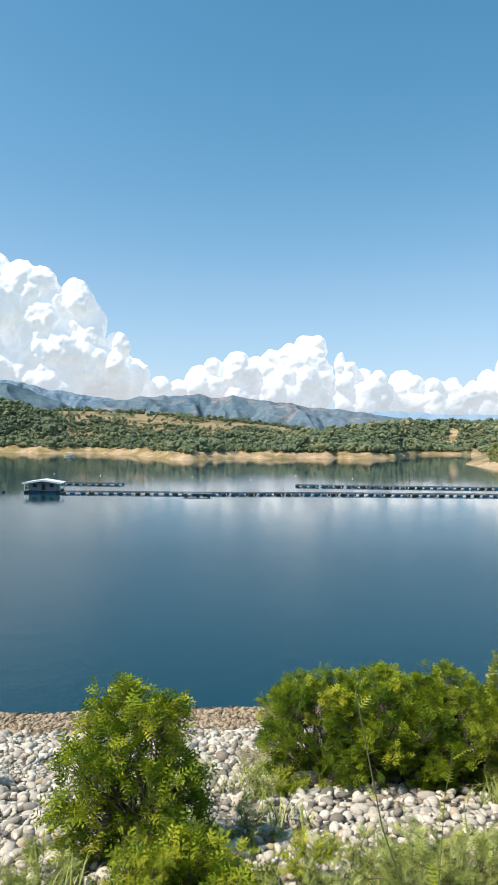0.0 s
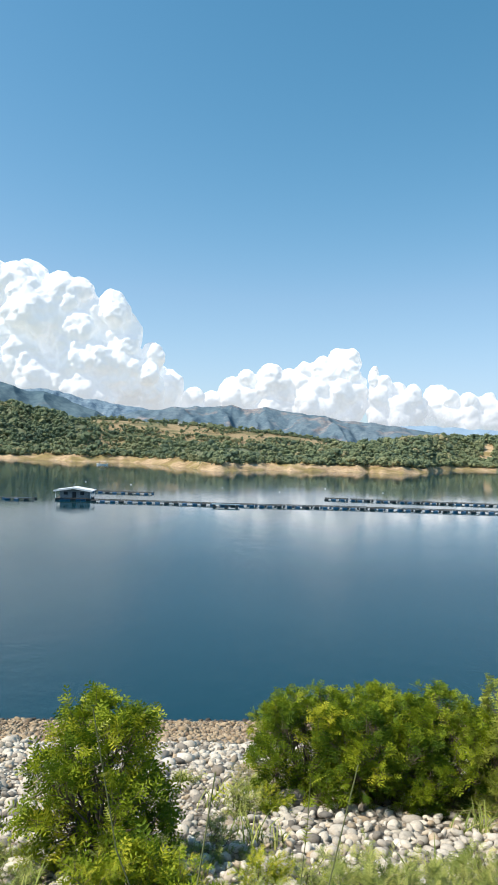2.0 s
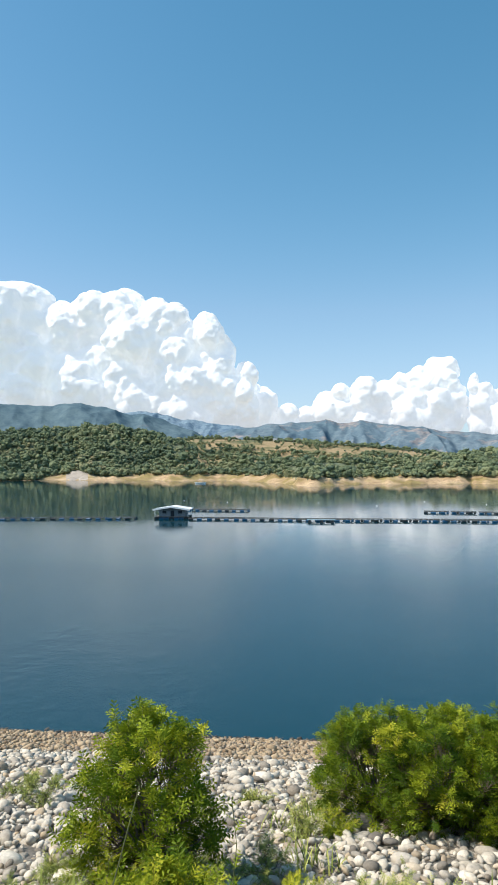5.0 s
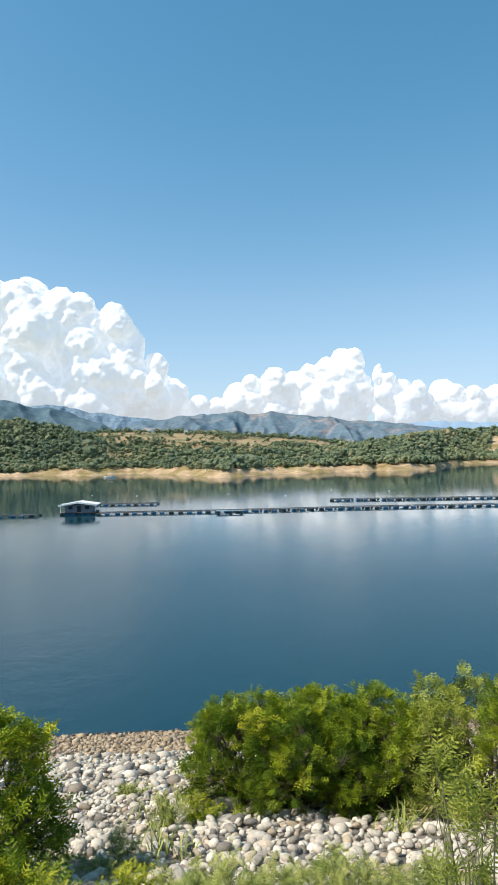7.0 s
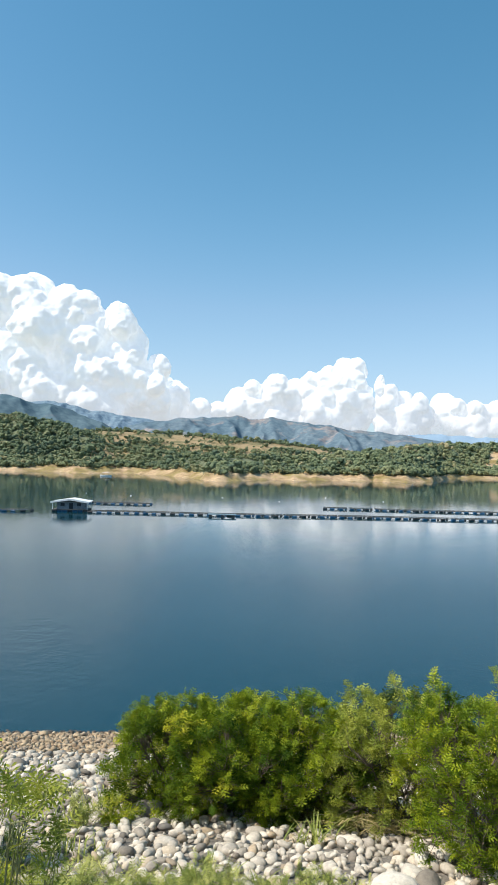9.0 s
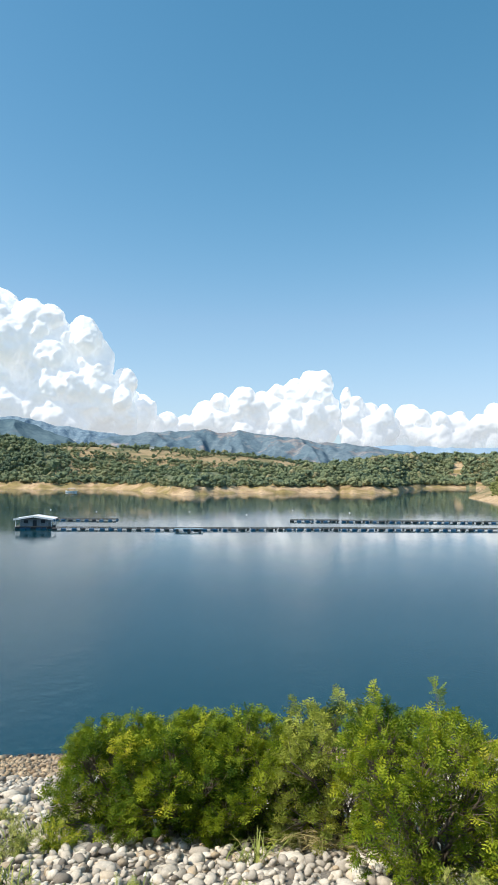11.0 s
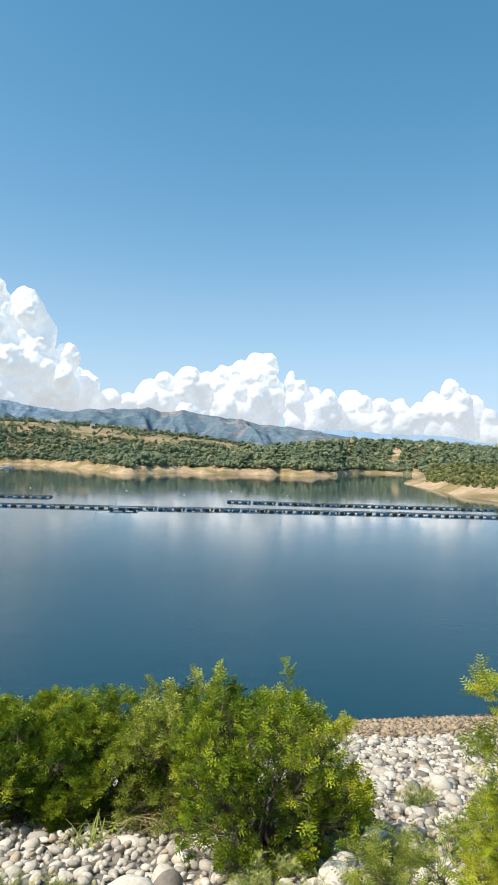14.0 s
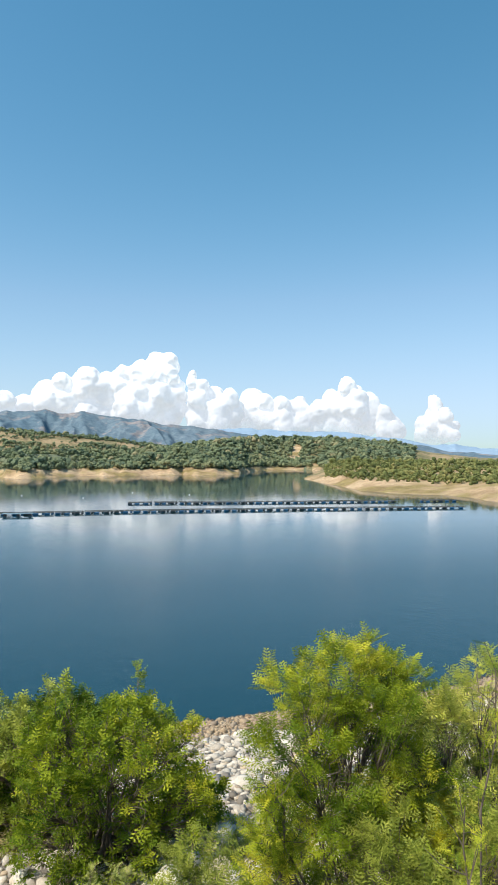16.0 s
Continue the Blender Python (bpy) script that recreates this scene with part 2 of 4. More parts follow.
FAR_RANGE = mountain_material("hazed_far_range", (0.25, 0.35, 0.46), (0.27, 0.375, 0.485), (0.29, 0.39, 0.49), 0.66, 0.15)
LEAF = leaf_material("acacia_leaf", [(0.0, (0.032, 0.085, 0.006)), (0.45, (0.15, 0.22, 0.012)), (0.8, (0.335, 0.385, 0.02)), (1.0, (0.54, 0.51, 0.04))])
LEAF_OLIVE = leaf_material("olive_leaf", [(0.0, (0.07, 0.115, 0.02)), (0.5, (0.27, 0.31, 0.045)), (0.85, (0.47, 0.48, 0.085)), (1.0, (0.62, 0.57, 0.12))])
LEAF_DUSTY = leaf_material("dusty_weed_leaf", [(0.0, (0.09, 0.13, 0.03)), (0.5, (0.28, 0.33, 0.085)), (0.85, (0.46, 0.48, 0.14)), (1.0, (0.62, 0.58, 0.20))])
STRAW = leaf_material("dry_straw", [(0.0, (0.16, 0.15, 0.06)), (0.5, (0.36, 0.30, 0.14)), (1.0, (0.55, 0.45, 0.24))], 0.2)
BARK = plain("grey_brown_bark", (0.13, 0.10, 0.07), 0.9, vary=0.4, scale=20)
GREEN_STEM = plain("green_stem", (0.16, 0.17, 0.06), 0.7, vary=0.3, scale=20)
WOODS = crown_material("woodland_crowns", [(0.0, (0.10, 0.14, 0.095)), (0.5, (0.17, 0.205, 0.11)), (0.85, (0.24, 0.25, 0.135)), (1.0, (0.33, 0.29, 0.165))])
SHRUBS = crown_material("headland_shrub_crowns", [(0.0, (0.08, 0.10, 0.035)), (0.5, (0.17, 0.185, 0.06)), (1.0, (0.29, 0.26, 0.10))])
WHITE_SHEET = plain("white_painted_sheet", (0.82, 0.82, 0.80), 0.45, vary=0.08)
GREY_WALL = plain("weathered_plywood", (0.22, 0.25, 0.27), 0.85)
DARK_GAP = plain("dark_opening", (0.03, 0.035, 0.04), 0.8)
BAMBOO = plain("grey_bamboo", (0.10, 0.10, 0.09), 0.8)
BLUE_DRUM = plain("blue_plastic_drum", (0.02, 0.095, 0.19), 0.4)
BLACK_DRUM = plain("black_plastic_drum", (0.025, 0.03, 0.035), 0.45)
PALE_NET = plain("pale_net_float", (0.18, 0.27, 0.31), 0.6)


# ---- mesh helpers ----
def mesh_of(name, verts, tris, mats, index=None, tone=None, smooth=False):
    me = bpy.data.meshes.new(name)
    verts, tris = np.asarray(verts, np.float32), np.asarray(tris, np.int32)
    me.vertices.add(len(verts))
    me.vertices.foreach_set("co", verts.ravel())
    me.loops.add(tris.size)
    me.loops.foreach_set("vertex_index", tris.ravel())
    me.polygons.add(len(tris))
    k = tris.shape[1]
    me.polygons.foreach_set("loop_start", np.arange(0, tris.size, k, dtype=np.int32))
    me.polygons.foreach_set("loop_total", np.full(len(tris), k, np.int32))
    if index is not None:
        me.polygons.foreach_set("material_index", np.asarray(index, np.int32))
    me.polygons.foreach_set("use_smooth", np.full(len(tris), smooth))
    if tone is not None:
        at = me.attributes.new("tone", "FLOAT", "POINT")
        at.data.foreach_set("value", np.asarray(tone, np.float32))
    for m in mats:
        me.materials.append(m)
    me.update(calc_edges=True)
    me.validate()
    return me


def joined(shapes, which, mats3, offsets, tones=None):
    """Copies of base shapes (verts, tris), each turned by a 3 x 3 and moved, as one array of verts, tris and tones."""
    V, T, N, at = [], [], [], 0
    which = np.asarray(which)
    for k, (bv, bt) in enumerate(shapes):
        pick = np.nonzero(which == k)[0]
        if not len(pick):
            continue
        v = np.einsum("nij,vj->nvi", mats3[pick], bv) + offsets[pick][:, None]
        t = bt[None] + (np.arange(len(pick)) * len(bv))[:, None, None] + at
        V.append(v.reshape(-1, 3))
        T.append(t.reshape(-1, bt.shape[1]))
        if tones is not None:
            N.append(np.repeat(tones[pick], len(bv)))
        at += len(pick) * len(bv)
    return np.concatenate(V), np.concatenate(T), np.concatenate(N) if tones is not None else None


def ico(sub):
    bm = bmesh.new()
    bmesh.ops.create_icosphere(bm, subdivisions=sub, radius=1.0)
    v = np.array([p.co for p in bm.verts])
    t = np.array([[p.index for p in f.verts] for f in bm.faces])
    bm.free()
    return v, t


def spins(rng, n):
    """n random turns as 3 x 3."""
    q = rng.normal(size=(n, 4))
    q /= np.linalg.norm(q, axis=1)[:, None]
    w, x, y, z = q.T
    return np.stack([np.stack([1 - 2 * (y * y + z * z), 2 * (x * y - z * w), 2 * (x * z + y * w)], -1),
                     np.stack([2 * (x * y + z * w), 1 - 2 * (x * x + z * z), 2 * (y * z - x * w)], -1),
                     np.stack([2 * (x * z - y * w), 2 * (y * z + x * w), 1 - 2 * (x * x + y * y)], -1)], 1)


def yaws(a):
    c, s, o = np.cos(a), np.sin(a), np.zeros_like(a)
    return np.stack([np.stack([c, -s, o], -1), np.stack([s, c, o], -1), np.stack([o, o, o + 1], -1)], 1)


def lattice(ix, iy, seed):
    h = np.sin(ix * 127.1 + iy * 311.7 + seed * 74.7) * 43758.5453
    return h - np.floor(h)


def vnoise(x, y, seed=0):
    ix, iy = np.floor(x), np.floor(y)
    fx, fy = x - ix, y - iy
    fx, fy = fx * fx * (3 - 2 * fx), fy * fy * (3 - 2 * fy)
    a, b = lattice(ix, iy, seed), lattice(ix + 1, iy, seed)
    c, d = lattice(ix, iy + 1, seed), lattice(ix + 1, iy + 1, seed)
    return (a * (1 - fx) + b * fx) * (1 - fy) + (c * (1 - fx) + d * fx) * fy


def fbm(x, y, seed=0, octaves=4):
    total, amp = 0.0, 0.5
    for k in range(octaves):
        total = total + amp * (2 * vnoise(x * 2.03**k, y * 2.03**k, seed + 11 * k) - 1)
        amp *= 0.5
    return total


def smooth01(t):
    t = np.clip(t, 0, 1)
    return t * t * (3 - 2 * t)


def part(name, bm, mat, parent, label="", smooth=False):
    me = bpy.data.meshes.new(name)
    bm.to_mesh(me)
    bm.free()
    if smooth:
        me.polygons.foreach_set("use_smooth", [True] * len(me.polygons))
    me.materials.append(mat)
    ob = new(name, me)
    ob.parent = parent
    return tagged(ob, label)


def box(bm, c, size, rz=0.0, ry=0.0, bevel=0.0):
    r = bmesh.ops.create_cube(bm, size=1.0)
    m = Matrix.Translation(c) @ Euler((0, ry, rz)).to_matrix().to_4x4() @ Matrix.Diagonal((*size, 1))
    bmesh.ops.transform(bm, matrix=m, verts=r["verts"])
    if bevel:
        edges = {e for v in r["verts"] for e in v.link_edges}
        bmesh.ops.bevel(bm, geom=list(edges), offset=bevel, segments=1, affect="EDGES")
    return bm


def rod(bm, a, b, r0, r1, sides=8):
    a, b = Vector(a), Vector(b)
    way = b - a
    m = Matrix.Translation((a + b) / 2) @ way.to_track_quat("Z", "Y").to_matrix().to_4x4()
    bmesh.ops.create_cone(bm, cap_ends=True, segments=sides, radius1=r0, radius2=r1, depth=way.length, matrix=m)
    return bm


# ---- the lie of the land ----
EYE_X, EYE_Y, EYE_Z = 3.0, 0.5, 11.5
SHORE_AZ = [-70, -44, -38, -34, -31, -27.5, -24, -20, -17, -15, -12.7, -10.5, -8, -5, -1, 0.4, 1.5, 3.3, 5.3, 6.2, 7.5, 9, 11, 13.5, 16, 40]
SHORE_R = [560, 500, 470, 480, 455, 455, 440, 445, 410, 370, 318, 350, 375, 375, 380, 402, 390, 388, 420, 485, 525, 546, 548, 510, 490, 480]
RIDGE_AZ = [-70, -44, -37.6, -33.2, -29.5, -27, -24.9, -23, -21, -14.2, -9.4, -4, -0.2, 3.3, 5.9, 9, 11.9, 15, 18, 21, 25, 40]
RIDGE_EL = [2.4, 2.5, 2.69, 3.09, 3.26, 2.9, 2.44, 1.7, 0.8, 0.5, 0.45, 0.5, 0.8, 1.3, 1.62, 1.7, 1.71, 1.45, 1.35, 0.8, 0.3, 0.2]
FIELD_AZ = [-27, -24.5, -22.5, -19, -16, -13, -10, -7, -4, 0]
FIELD_EL = [0.5, 1.8, 2.2, 2.15, 2.05, 1.9, 1.65, 1.45, 1.1, 0.4]
HEAD_AZ = [10.9, 11.3, 13, 15.9, 18.2, 21, 23.6, 26.3, 35, 60]
HEAD_R = [334, 322, 280, 226, 216, 213, 208, 190, 155, 110]


def shore_y(x):
    bend = np.clip(x - 15, 0, 15)
    return 28.6 + 0.225 * x + 0.03 * bend**2 + 0.9 * np.clip(x - 30, 0, None)


def inland(x, y):
    """Metres up the dam's face from the water's edge."""
    return (shore_y(x) - y) * 0.9756


def polar(x, y):
    return np.degrees(np.arctan2(x - EYE_X, y - EYE_Y)), np.hypot(x - EYE_X, y - EYE_Y)


def far_shore(az):
    wob = 16 * fbm(az * 0.42, az * 0 + 3.3, 5, 6) + 9 * fbm(az * 2.6, az * 0 + 1.3, 15, 3)
    return np.interp(az, SHORE_AZ, SHORE_R) + wob


def bank_high(az):
    """Height of the bare bank; a slab of rock stands out at its western end, and woods reach the water beyond."""
    return np.interp(az, [-60, -36.2, -35, -33.5, -32.3, -31.2, -30, -28.6, -27, 4, 6, 40], [0.4, 0.4, 2.2, 3.4, 6.6, 5.0, 3.2, 2.4, 3.8, 3.8, 2.6, 1.8])


def scar(az, d):
    """Bare landslips on the wooded hill over the inlet."""
    wob = 0.35 * fbm(d * 0.05, d * 0, 33, 3)
    return ((np.abs(az + wob - 10.15) < 0.42) & (d > 62) & (d < 128)) | ((np.abs(az + wob - 11.75) < 0.35) & (d < 48)) | ((np.abs(az + wob - 7.9) < 0.14) & (d > 45) & (d < 70))


def land(x, y):
    """Height of the ground at x, y."""
    x, y = np.asarray(x, float), np.asarray(y, float)
    az, r = polar(x, y)
    s = inland(x, y)
    near = np.minimum(0.345 * s, 9.75 + 0.02 * (s - 28)) + 0.10 * fbm(x * 0.5, y * 0.5, 2, 3) * np.clip(s / 3, 0, 1) * (s < 27)
    near = np.maximum(near, -5)
    d = r - far_shore(az)
    bank_h = bank_high(az) * (1 + 0.4 * fbm(az * 1.7, az * 0, 9, 3))
    gully = 1 + 0.9 * fbm(x * 0.11, y * 0.05, 4, 3)
    bank = bank_h * np.clip(d / (24 * np.clip(gully, 0.35, 2)), -2, 1) ** 1.0
    deep = np.interp(az, [-30, -24, -20, 0, 6, 12], [130, 110, 70, 80, 150, 170])
    crest = np.tan(np.radians(np.interp(az, RIDGE_AZ, RIDGE_EL))) * (r - d + deep) + EYE_Z - 3.6
    hill = bank + (crest - bank_h) * smooth01((d - 18) / deep) + 1.6 * fbm(x * 0.02, y * 0.02, 7, 4) * smooth01(d / 40)
    hill = hill - 0.03 * np.clip(d - deep - 20, 0, 300)
    field_h = np.tan(np.radians(np.interp(az, FIELD_AZ, FIELD_EL))) * 760 + EYE_Z - 2
    field = field_h * smooth01((r - 540) / 215) - 0.03 * np.clip(r - 780, 0, 600)
    hill = np.where((r > 540) & (d > 25) & (az < 1), np.maximum(hill, field), hill)
    hill = np.where((np.abs(az) > 75) | (d < -12), -5, np.maximum(hill, -5))
    dh = r - np.interp(az, HEAD_AZ, HEAD_R) - 5 * fbm(az * 0.8, az * 0, 21, 4)
    back = np.clip((az - 10.8) * 75, 4, 260)
    head = np.where(dh < 32, 0.105 * dh, 3.36 + 5.0 * smooth01((dh - 32) / 90)) + 0.5 * fbm(x * 0.06, y * 0.06, 8, 3) * np.clip(dh / 10, 0, 1)
    head = np.where(head > 0, head * (0.35 + 0.65 * smooth01((az - 11) / 4)), head)
    head = np.minimum(head, 0.3 * (back - dh))
    head = np.where((az < 10.8) | (az > 75), -5, np.maximum(head, -5))
    return np.maximum(np.maximum(near, hill), head)


def build_ground():
    az = np.radians(np.concatenate([np.arange(-180, -46, 4.0), np.arange(-46, 46, 0.25), np.arange(46, 180, 4.0), [180.0]]))
    r = np.concatenate([[0.0], np.arange(0.5, 45, 0.6), np.arange(46, 140, 8), np.arange(142, 330, 3.0), np.arange(330, 560, 2.2), np.arange(560, 960, 9.0), np.arange(1000, 4900, 150.0)])
    A, R = np.meshgrid(az, r)
    X, Y = EYE_X + R * np.sin(A), EYE_Y + R * np.cos(A)
    Z = land(X, Y)
    n, k = len(az), len(r)
    idx = np.arange(n * k).reshape(k, n)
    quads = np.stack([idx[:-1, :-1], idx[:-1, 1:], idx[1:, 1:], idx[1:, :-1]], -1).reshape(-1, 4)
    cx, cy, cz = (a.ravel()[quads].mean(1) for a in (X, Y, Z))
    caz, cr = polar(cx, cy)
    cd = cr - far_shore(caz)
    dh = cr - np.interp(caz, HEAD_AZ, HEAD_R)
    index = np.where(cr < 130, 0, np.where((caz > 10.8) & (dh > -15) & (dh < 300) & (cr < 600), np.where(dh < 32, 1, 2), np.where(cd < 25, 1, 2)))
    index = np.where((index == 2) & (caz < 11) & ((caz < -23.5) | (caz > -3) | (cr < 480)), 3, index)
    index = np.where(scar(caz, cd) & (cd > 0) & (cr > 400), 1, index)
    index = np.where((np.abs(caz + 32.3) < 0.9) & (cd > 0) & (cd < 30), 4, index)
    me = mesh_of("ground", np.stack([X, Y, Z], -1).reshape(-1, 3), quads[:, ::-1], [SOIL, BANK, SCRUB, LITTER, SLAB], index, smooth=True)
    return tagged(new("ground", me), "stony dam slope, lake bed and eroded clay shores", "ground", kind="structure")


GROUND = build_ground()

bm = bmesh.new()
bmesh.ops.create_grid(bm, x_segments=1, y_segments=1, size=4900)
me = bpy.data.meshes.new("water")
bm.to_mesh(me)
bm.free()
me.materials.append(WATER)
tagged(new("water", me), "calm deep blue reservoir water with faint ripples", "water", kind="structure")


def build_range(name, mat, stations, elevations, r0, r1, spurs, seed, label):
    """A mountain range: its crest follows the elevations seen from the dam, and spurs and gullies run down to its foot."""
    az = np.arange(stations[0], stations[-1], 0.06)
    r = np.linspace(r0, r1, 70)
    A, R = np.meshgrid(np.radians(az), r)
    X, Y = EYE_X + R * np.sin(A), EYE_Y + R * np.cos(A)
    u = (R - r0) / (r1 - r0)
    rc = r0 + 0.9 * (r1 - r0)
    top = np.tan(np.radians(np.interp(az, stations, elevations) + 0.12 * fbm(az * 0.9, az * 0, seed + 5, 2))) * rc + EYE_Z
    along, down = A * rc, R / 2.2
    wx, wy = 60 * fbm(along / 260, down / 260, seed + 7, 3), 60 * fbm(along / 260, down / 260, seed + 8, 3)
    ridge = 1 - np.abs(2.2 * fbm((along + wx + 0.5 * down) / 300, (down + wy) / 420, seed, 4))
    ridge2 = 1 - np.abs(2.2 * fbm((along + wx - 0.5 * down) / 110, (down + wy) / 140, seed + 2, 3))
    shape = np.where(u < 0.9, smooth01(0.10 + 0.80 * u / 0.9) / smooth01(0.90), 1 - 2.5 * (u - 0.9))
    mid = np.clip(5 * (u / 0.9) * (1 - u / 0.9), 0, 1)
    relief = 0.62 * (ridge - 0.7) + 0.24 * (ridge2 - 0.7)
    Z = top[None] * (shape + spurs * relief * (0.12 + 0.40 * mid))
    Z = np.minimum(Z, ((top[None] - EYE_Z) * R / rc + EYE_Z) * np.clip(0.80 + 0.24 * u, 0, 1.03))
    Z = Z + 7 * np.maximum(fbm(along / 40, R / 40, seed + 3, 2) + 0.1, 0)
    idx = np.arange(A.size).reshape(A.shape)
    quads = np.stack([idx[:-1, :-1], idx[1:, :-1], idx[1:, 1:], idx[:-1, 1:]], -1).reshape(-1, 4)
    me = mesh_of(name, np.stack([X, Y, Z], -1).reshape(-1, 3), quads[:, ::-1], [mat], smooth=True)
    return tagged(new(name, me), label, "mountains", kind="structure")


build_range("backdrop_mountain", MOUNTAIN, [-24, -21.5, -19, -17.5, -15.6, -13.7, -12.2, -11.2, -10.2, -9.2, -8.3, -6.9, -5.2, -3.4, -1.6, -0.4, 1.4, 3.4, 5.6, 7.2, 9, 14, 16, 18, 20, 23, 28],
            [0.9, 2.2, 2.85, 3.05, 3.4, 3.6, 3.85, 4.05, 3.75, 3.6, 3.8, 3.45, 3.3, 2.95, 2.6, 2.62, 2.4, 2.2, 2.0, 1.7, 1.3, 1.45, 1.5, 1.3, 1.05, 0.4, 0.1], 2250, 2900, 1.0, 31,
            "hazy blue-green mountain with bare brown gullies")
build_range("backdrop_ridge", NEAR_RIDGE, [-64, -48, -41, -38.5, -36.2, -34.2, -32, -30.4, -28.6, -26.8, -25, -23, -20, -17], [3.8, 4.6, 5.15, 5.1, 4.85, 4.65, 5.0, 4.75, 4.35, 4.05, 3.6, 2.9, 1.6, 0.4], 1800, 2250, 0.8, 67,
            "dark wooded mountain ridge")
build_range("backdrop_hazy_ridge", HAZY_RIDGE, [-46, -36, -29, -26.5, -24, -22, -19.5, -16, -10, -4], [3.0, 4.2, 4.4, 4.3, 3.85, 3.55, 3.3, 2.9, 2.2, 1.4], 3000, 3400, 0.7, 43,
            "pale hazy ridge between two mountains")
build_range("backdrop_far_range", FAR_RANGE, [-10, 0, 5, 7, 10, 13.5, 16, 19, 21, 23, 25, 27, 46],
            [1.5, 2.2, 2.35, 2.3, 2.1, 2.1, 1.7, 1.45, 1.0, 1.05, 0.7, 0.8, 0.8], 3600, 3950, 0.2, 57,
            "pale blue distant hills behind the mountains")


# ---- clouds ----
def cloud(lobes, base_el, seed, label):
    """A cumulus of many puffs: lobes of (azimuth, top elevation, width) in degrees as seen from the dam."""
    rng = np.random.default_rng(seed)
    C, S, L = [], [], []

    def puff(az, el, size, dist, level):
        C.append((EYE_X + dist * math.sin(radians(az)), EYE_Y + dist * math.cos(radians(az)), EYE_Z + dist * math.tan(radians(el))))
        S.append(dist * radians(size))
        L.append(level)

    for a, top, w in lobes:
        size = w * 0.62
        el = top - size * 0.85
        tier = 0
        while el > base_el - size * 0.3:
            az = a + rng.uniform(-0.25, 0.25) * w
            dist = 4350 - 14 * (a - lobes[0][0]) + rng.uniform(-70, 60)
            puff(az, el, size, dist, 0)
            for _ in range(14):
                th, ph = rng.uniform(0, 6.283), rng.uniform(0.25, 1.0)
                k = size * rng.uniform(0.24, 0.46)
                u, v = az + math.cos(th) * ph * (size - 0.6 * k), el + math.sin(th) * ph * (size - 0.6 * k) * 0.92
                near = dist - 4350 * radians(size - 0.6 * k) * math.sqrt(max(0, 1 - ph * ph))
                puff(u, v, k, near, 1)
                for _ in range(6 if tier == 0 else 2):
                    th2, ph2 = rng.uniform(-0.4, 3.6), rng.uniform(0.6, 1.0)
                    j = k * rng.uniform(0.25, 0.48)
                    puff(u + math.cos(th2) * ph2 * (k - 0.5 * j), v + math.sin(th2) * ph2 * (k - 0.5 * j), j, near - 4350 * radians(k - 0.5 * j) * math.sqrt(max(0, 1 - ph2 * ph2)), 2)
            el -= size * rng.uniform(0.6, 0.85)
            size = w * rng.uniform(0.75, 1.0)
            tier += 1
    C, S, L = np.array(C), np.array(S), np.array(L)
    VV, TT, at = [], [], 0
    for level, sub in ((0, 3), (1, 2), (2, 1)):
        bv, bt = ico(sub)
        shapes = []
        for k in range(6):
            n = np.array([1 + 0.2 * noise.fractal(Vector(p) * 1.1 + Vector((k * 9.1, 0, 0)), 0.8, 2.1, 5) for p in bv])
            shapes.append((bv * n[:, None], bt))
        pick = L == level
        V, T, _ = joined(shapes, rng.integers(0, 6, pick.sum()), spins(rng, pick.sum()) * S[pick][:, None, None], C[pick])
        VV.append(V)
        TT.append(T + at)
        at += len(V)
    V, T = np.concatenate(VV), np.concatenate(TT)
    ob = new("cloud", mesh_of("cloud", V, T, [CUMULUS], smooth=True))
    skin = ob.modifiers.new("skin", "REMESH")
    skin.mode, skin.voxel_size, skin.use_smooth_shade = "VOXEL", 8.0, True
    soft_skin = ob.modifiers.new("soft_skin", "SMOOTH")
    soft_skin.factor, soft_skin.iterations = 0.5, 9
    for size, push in ((90.0, 20.0), (34.0, 9.0)):
        curls = bpy.data.textures.new("cloud_curls", "CLOUDS")
        curls.noise_scale, curls.noise_depth = size, 2
        swell = ob.modifiers.new("swell", "DISPLACE")
        swell.texture, swell.strength, swell.mid_level, swell.texture_coords = curls, push, 0.5, "GLOBAL"
    return tagged(ob, label, "cloud", "cumulus clouds", "structure")


cloud([(-44, 13.6, 4.2), (-39.5, 14.4, 3.6), (-36.3, 14.3, 3.0), (-33.6, 13.1, 2.2), (-31, 14.1, 2.4), (-28.4, 14.3, 2.4), (-26, 13.8, 2.2), (-24.4, 13.5, 1.9), (-22.8, 12.2, 1.8),
       (-21.2, 12.7, 1.7), (-19.9, 10.2, 1.3), (-18.2, 8.7, 1.2), (-24, 9.0, 2.6), (-28, 9.4, 2.8), (-32, 9.2, 3.0), (-37, 9.0, 3.2), (-42, 8.5, 3.2)], 4.0, 3, "towering white cumulus cloud with grey-blue folds")
cloud([(-23.0, 6.6, 2.0), (-20, 6.2, 1.8), (-17.8, 7.2, 1.5), (-16.4, 6.4, 1.2), (-14.4, 5.0, 1.5), (-27, 6.0, 2.2), (-31, 6.0, 2.4), (-36, 6.0, 2.6)], 2.6, 5, "low white cumulus bank over the mountains")
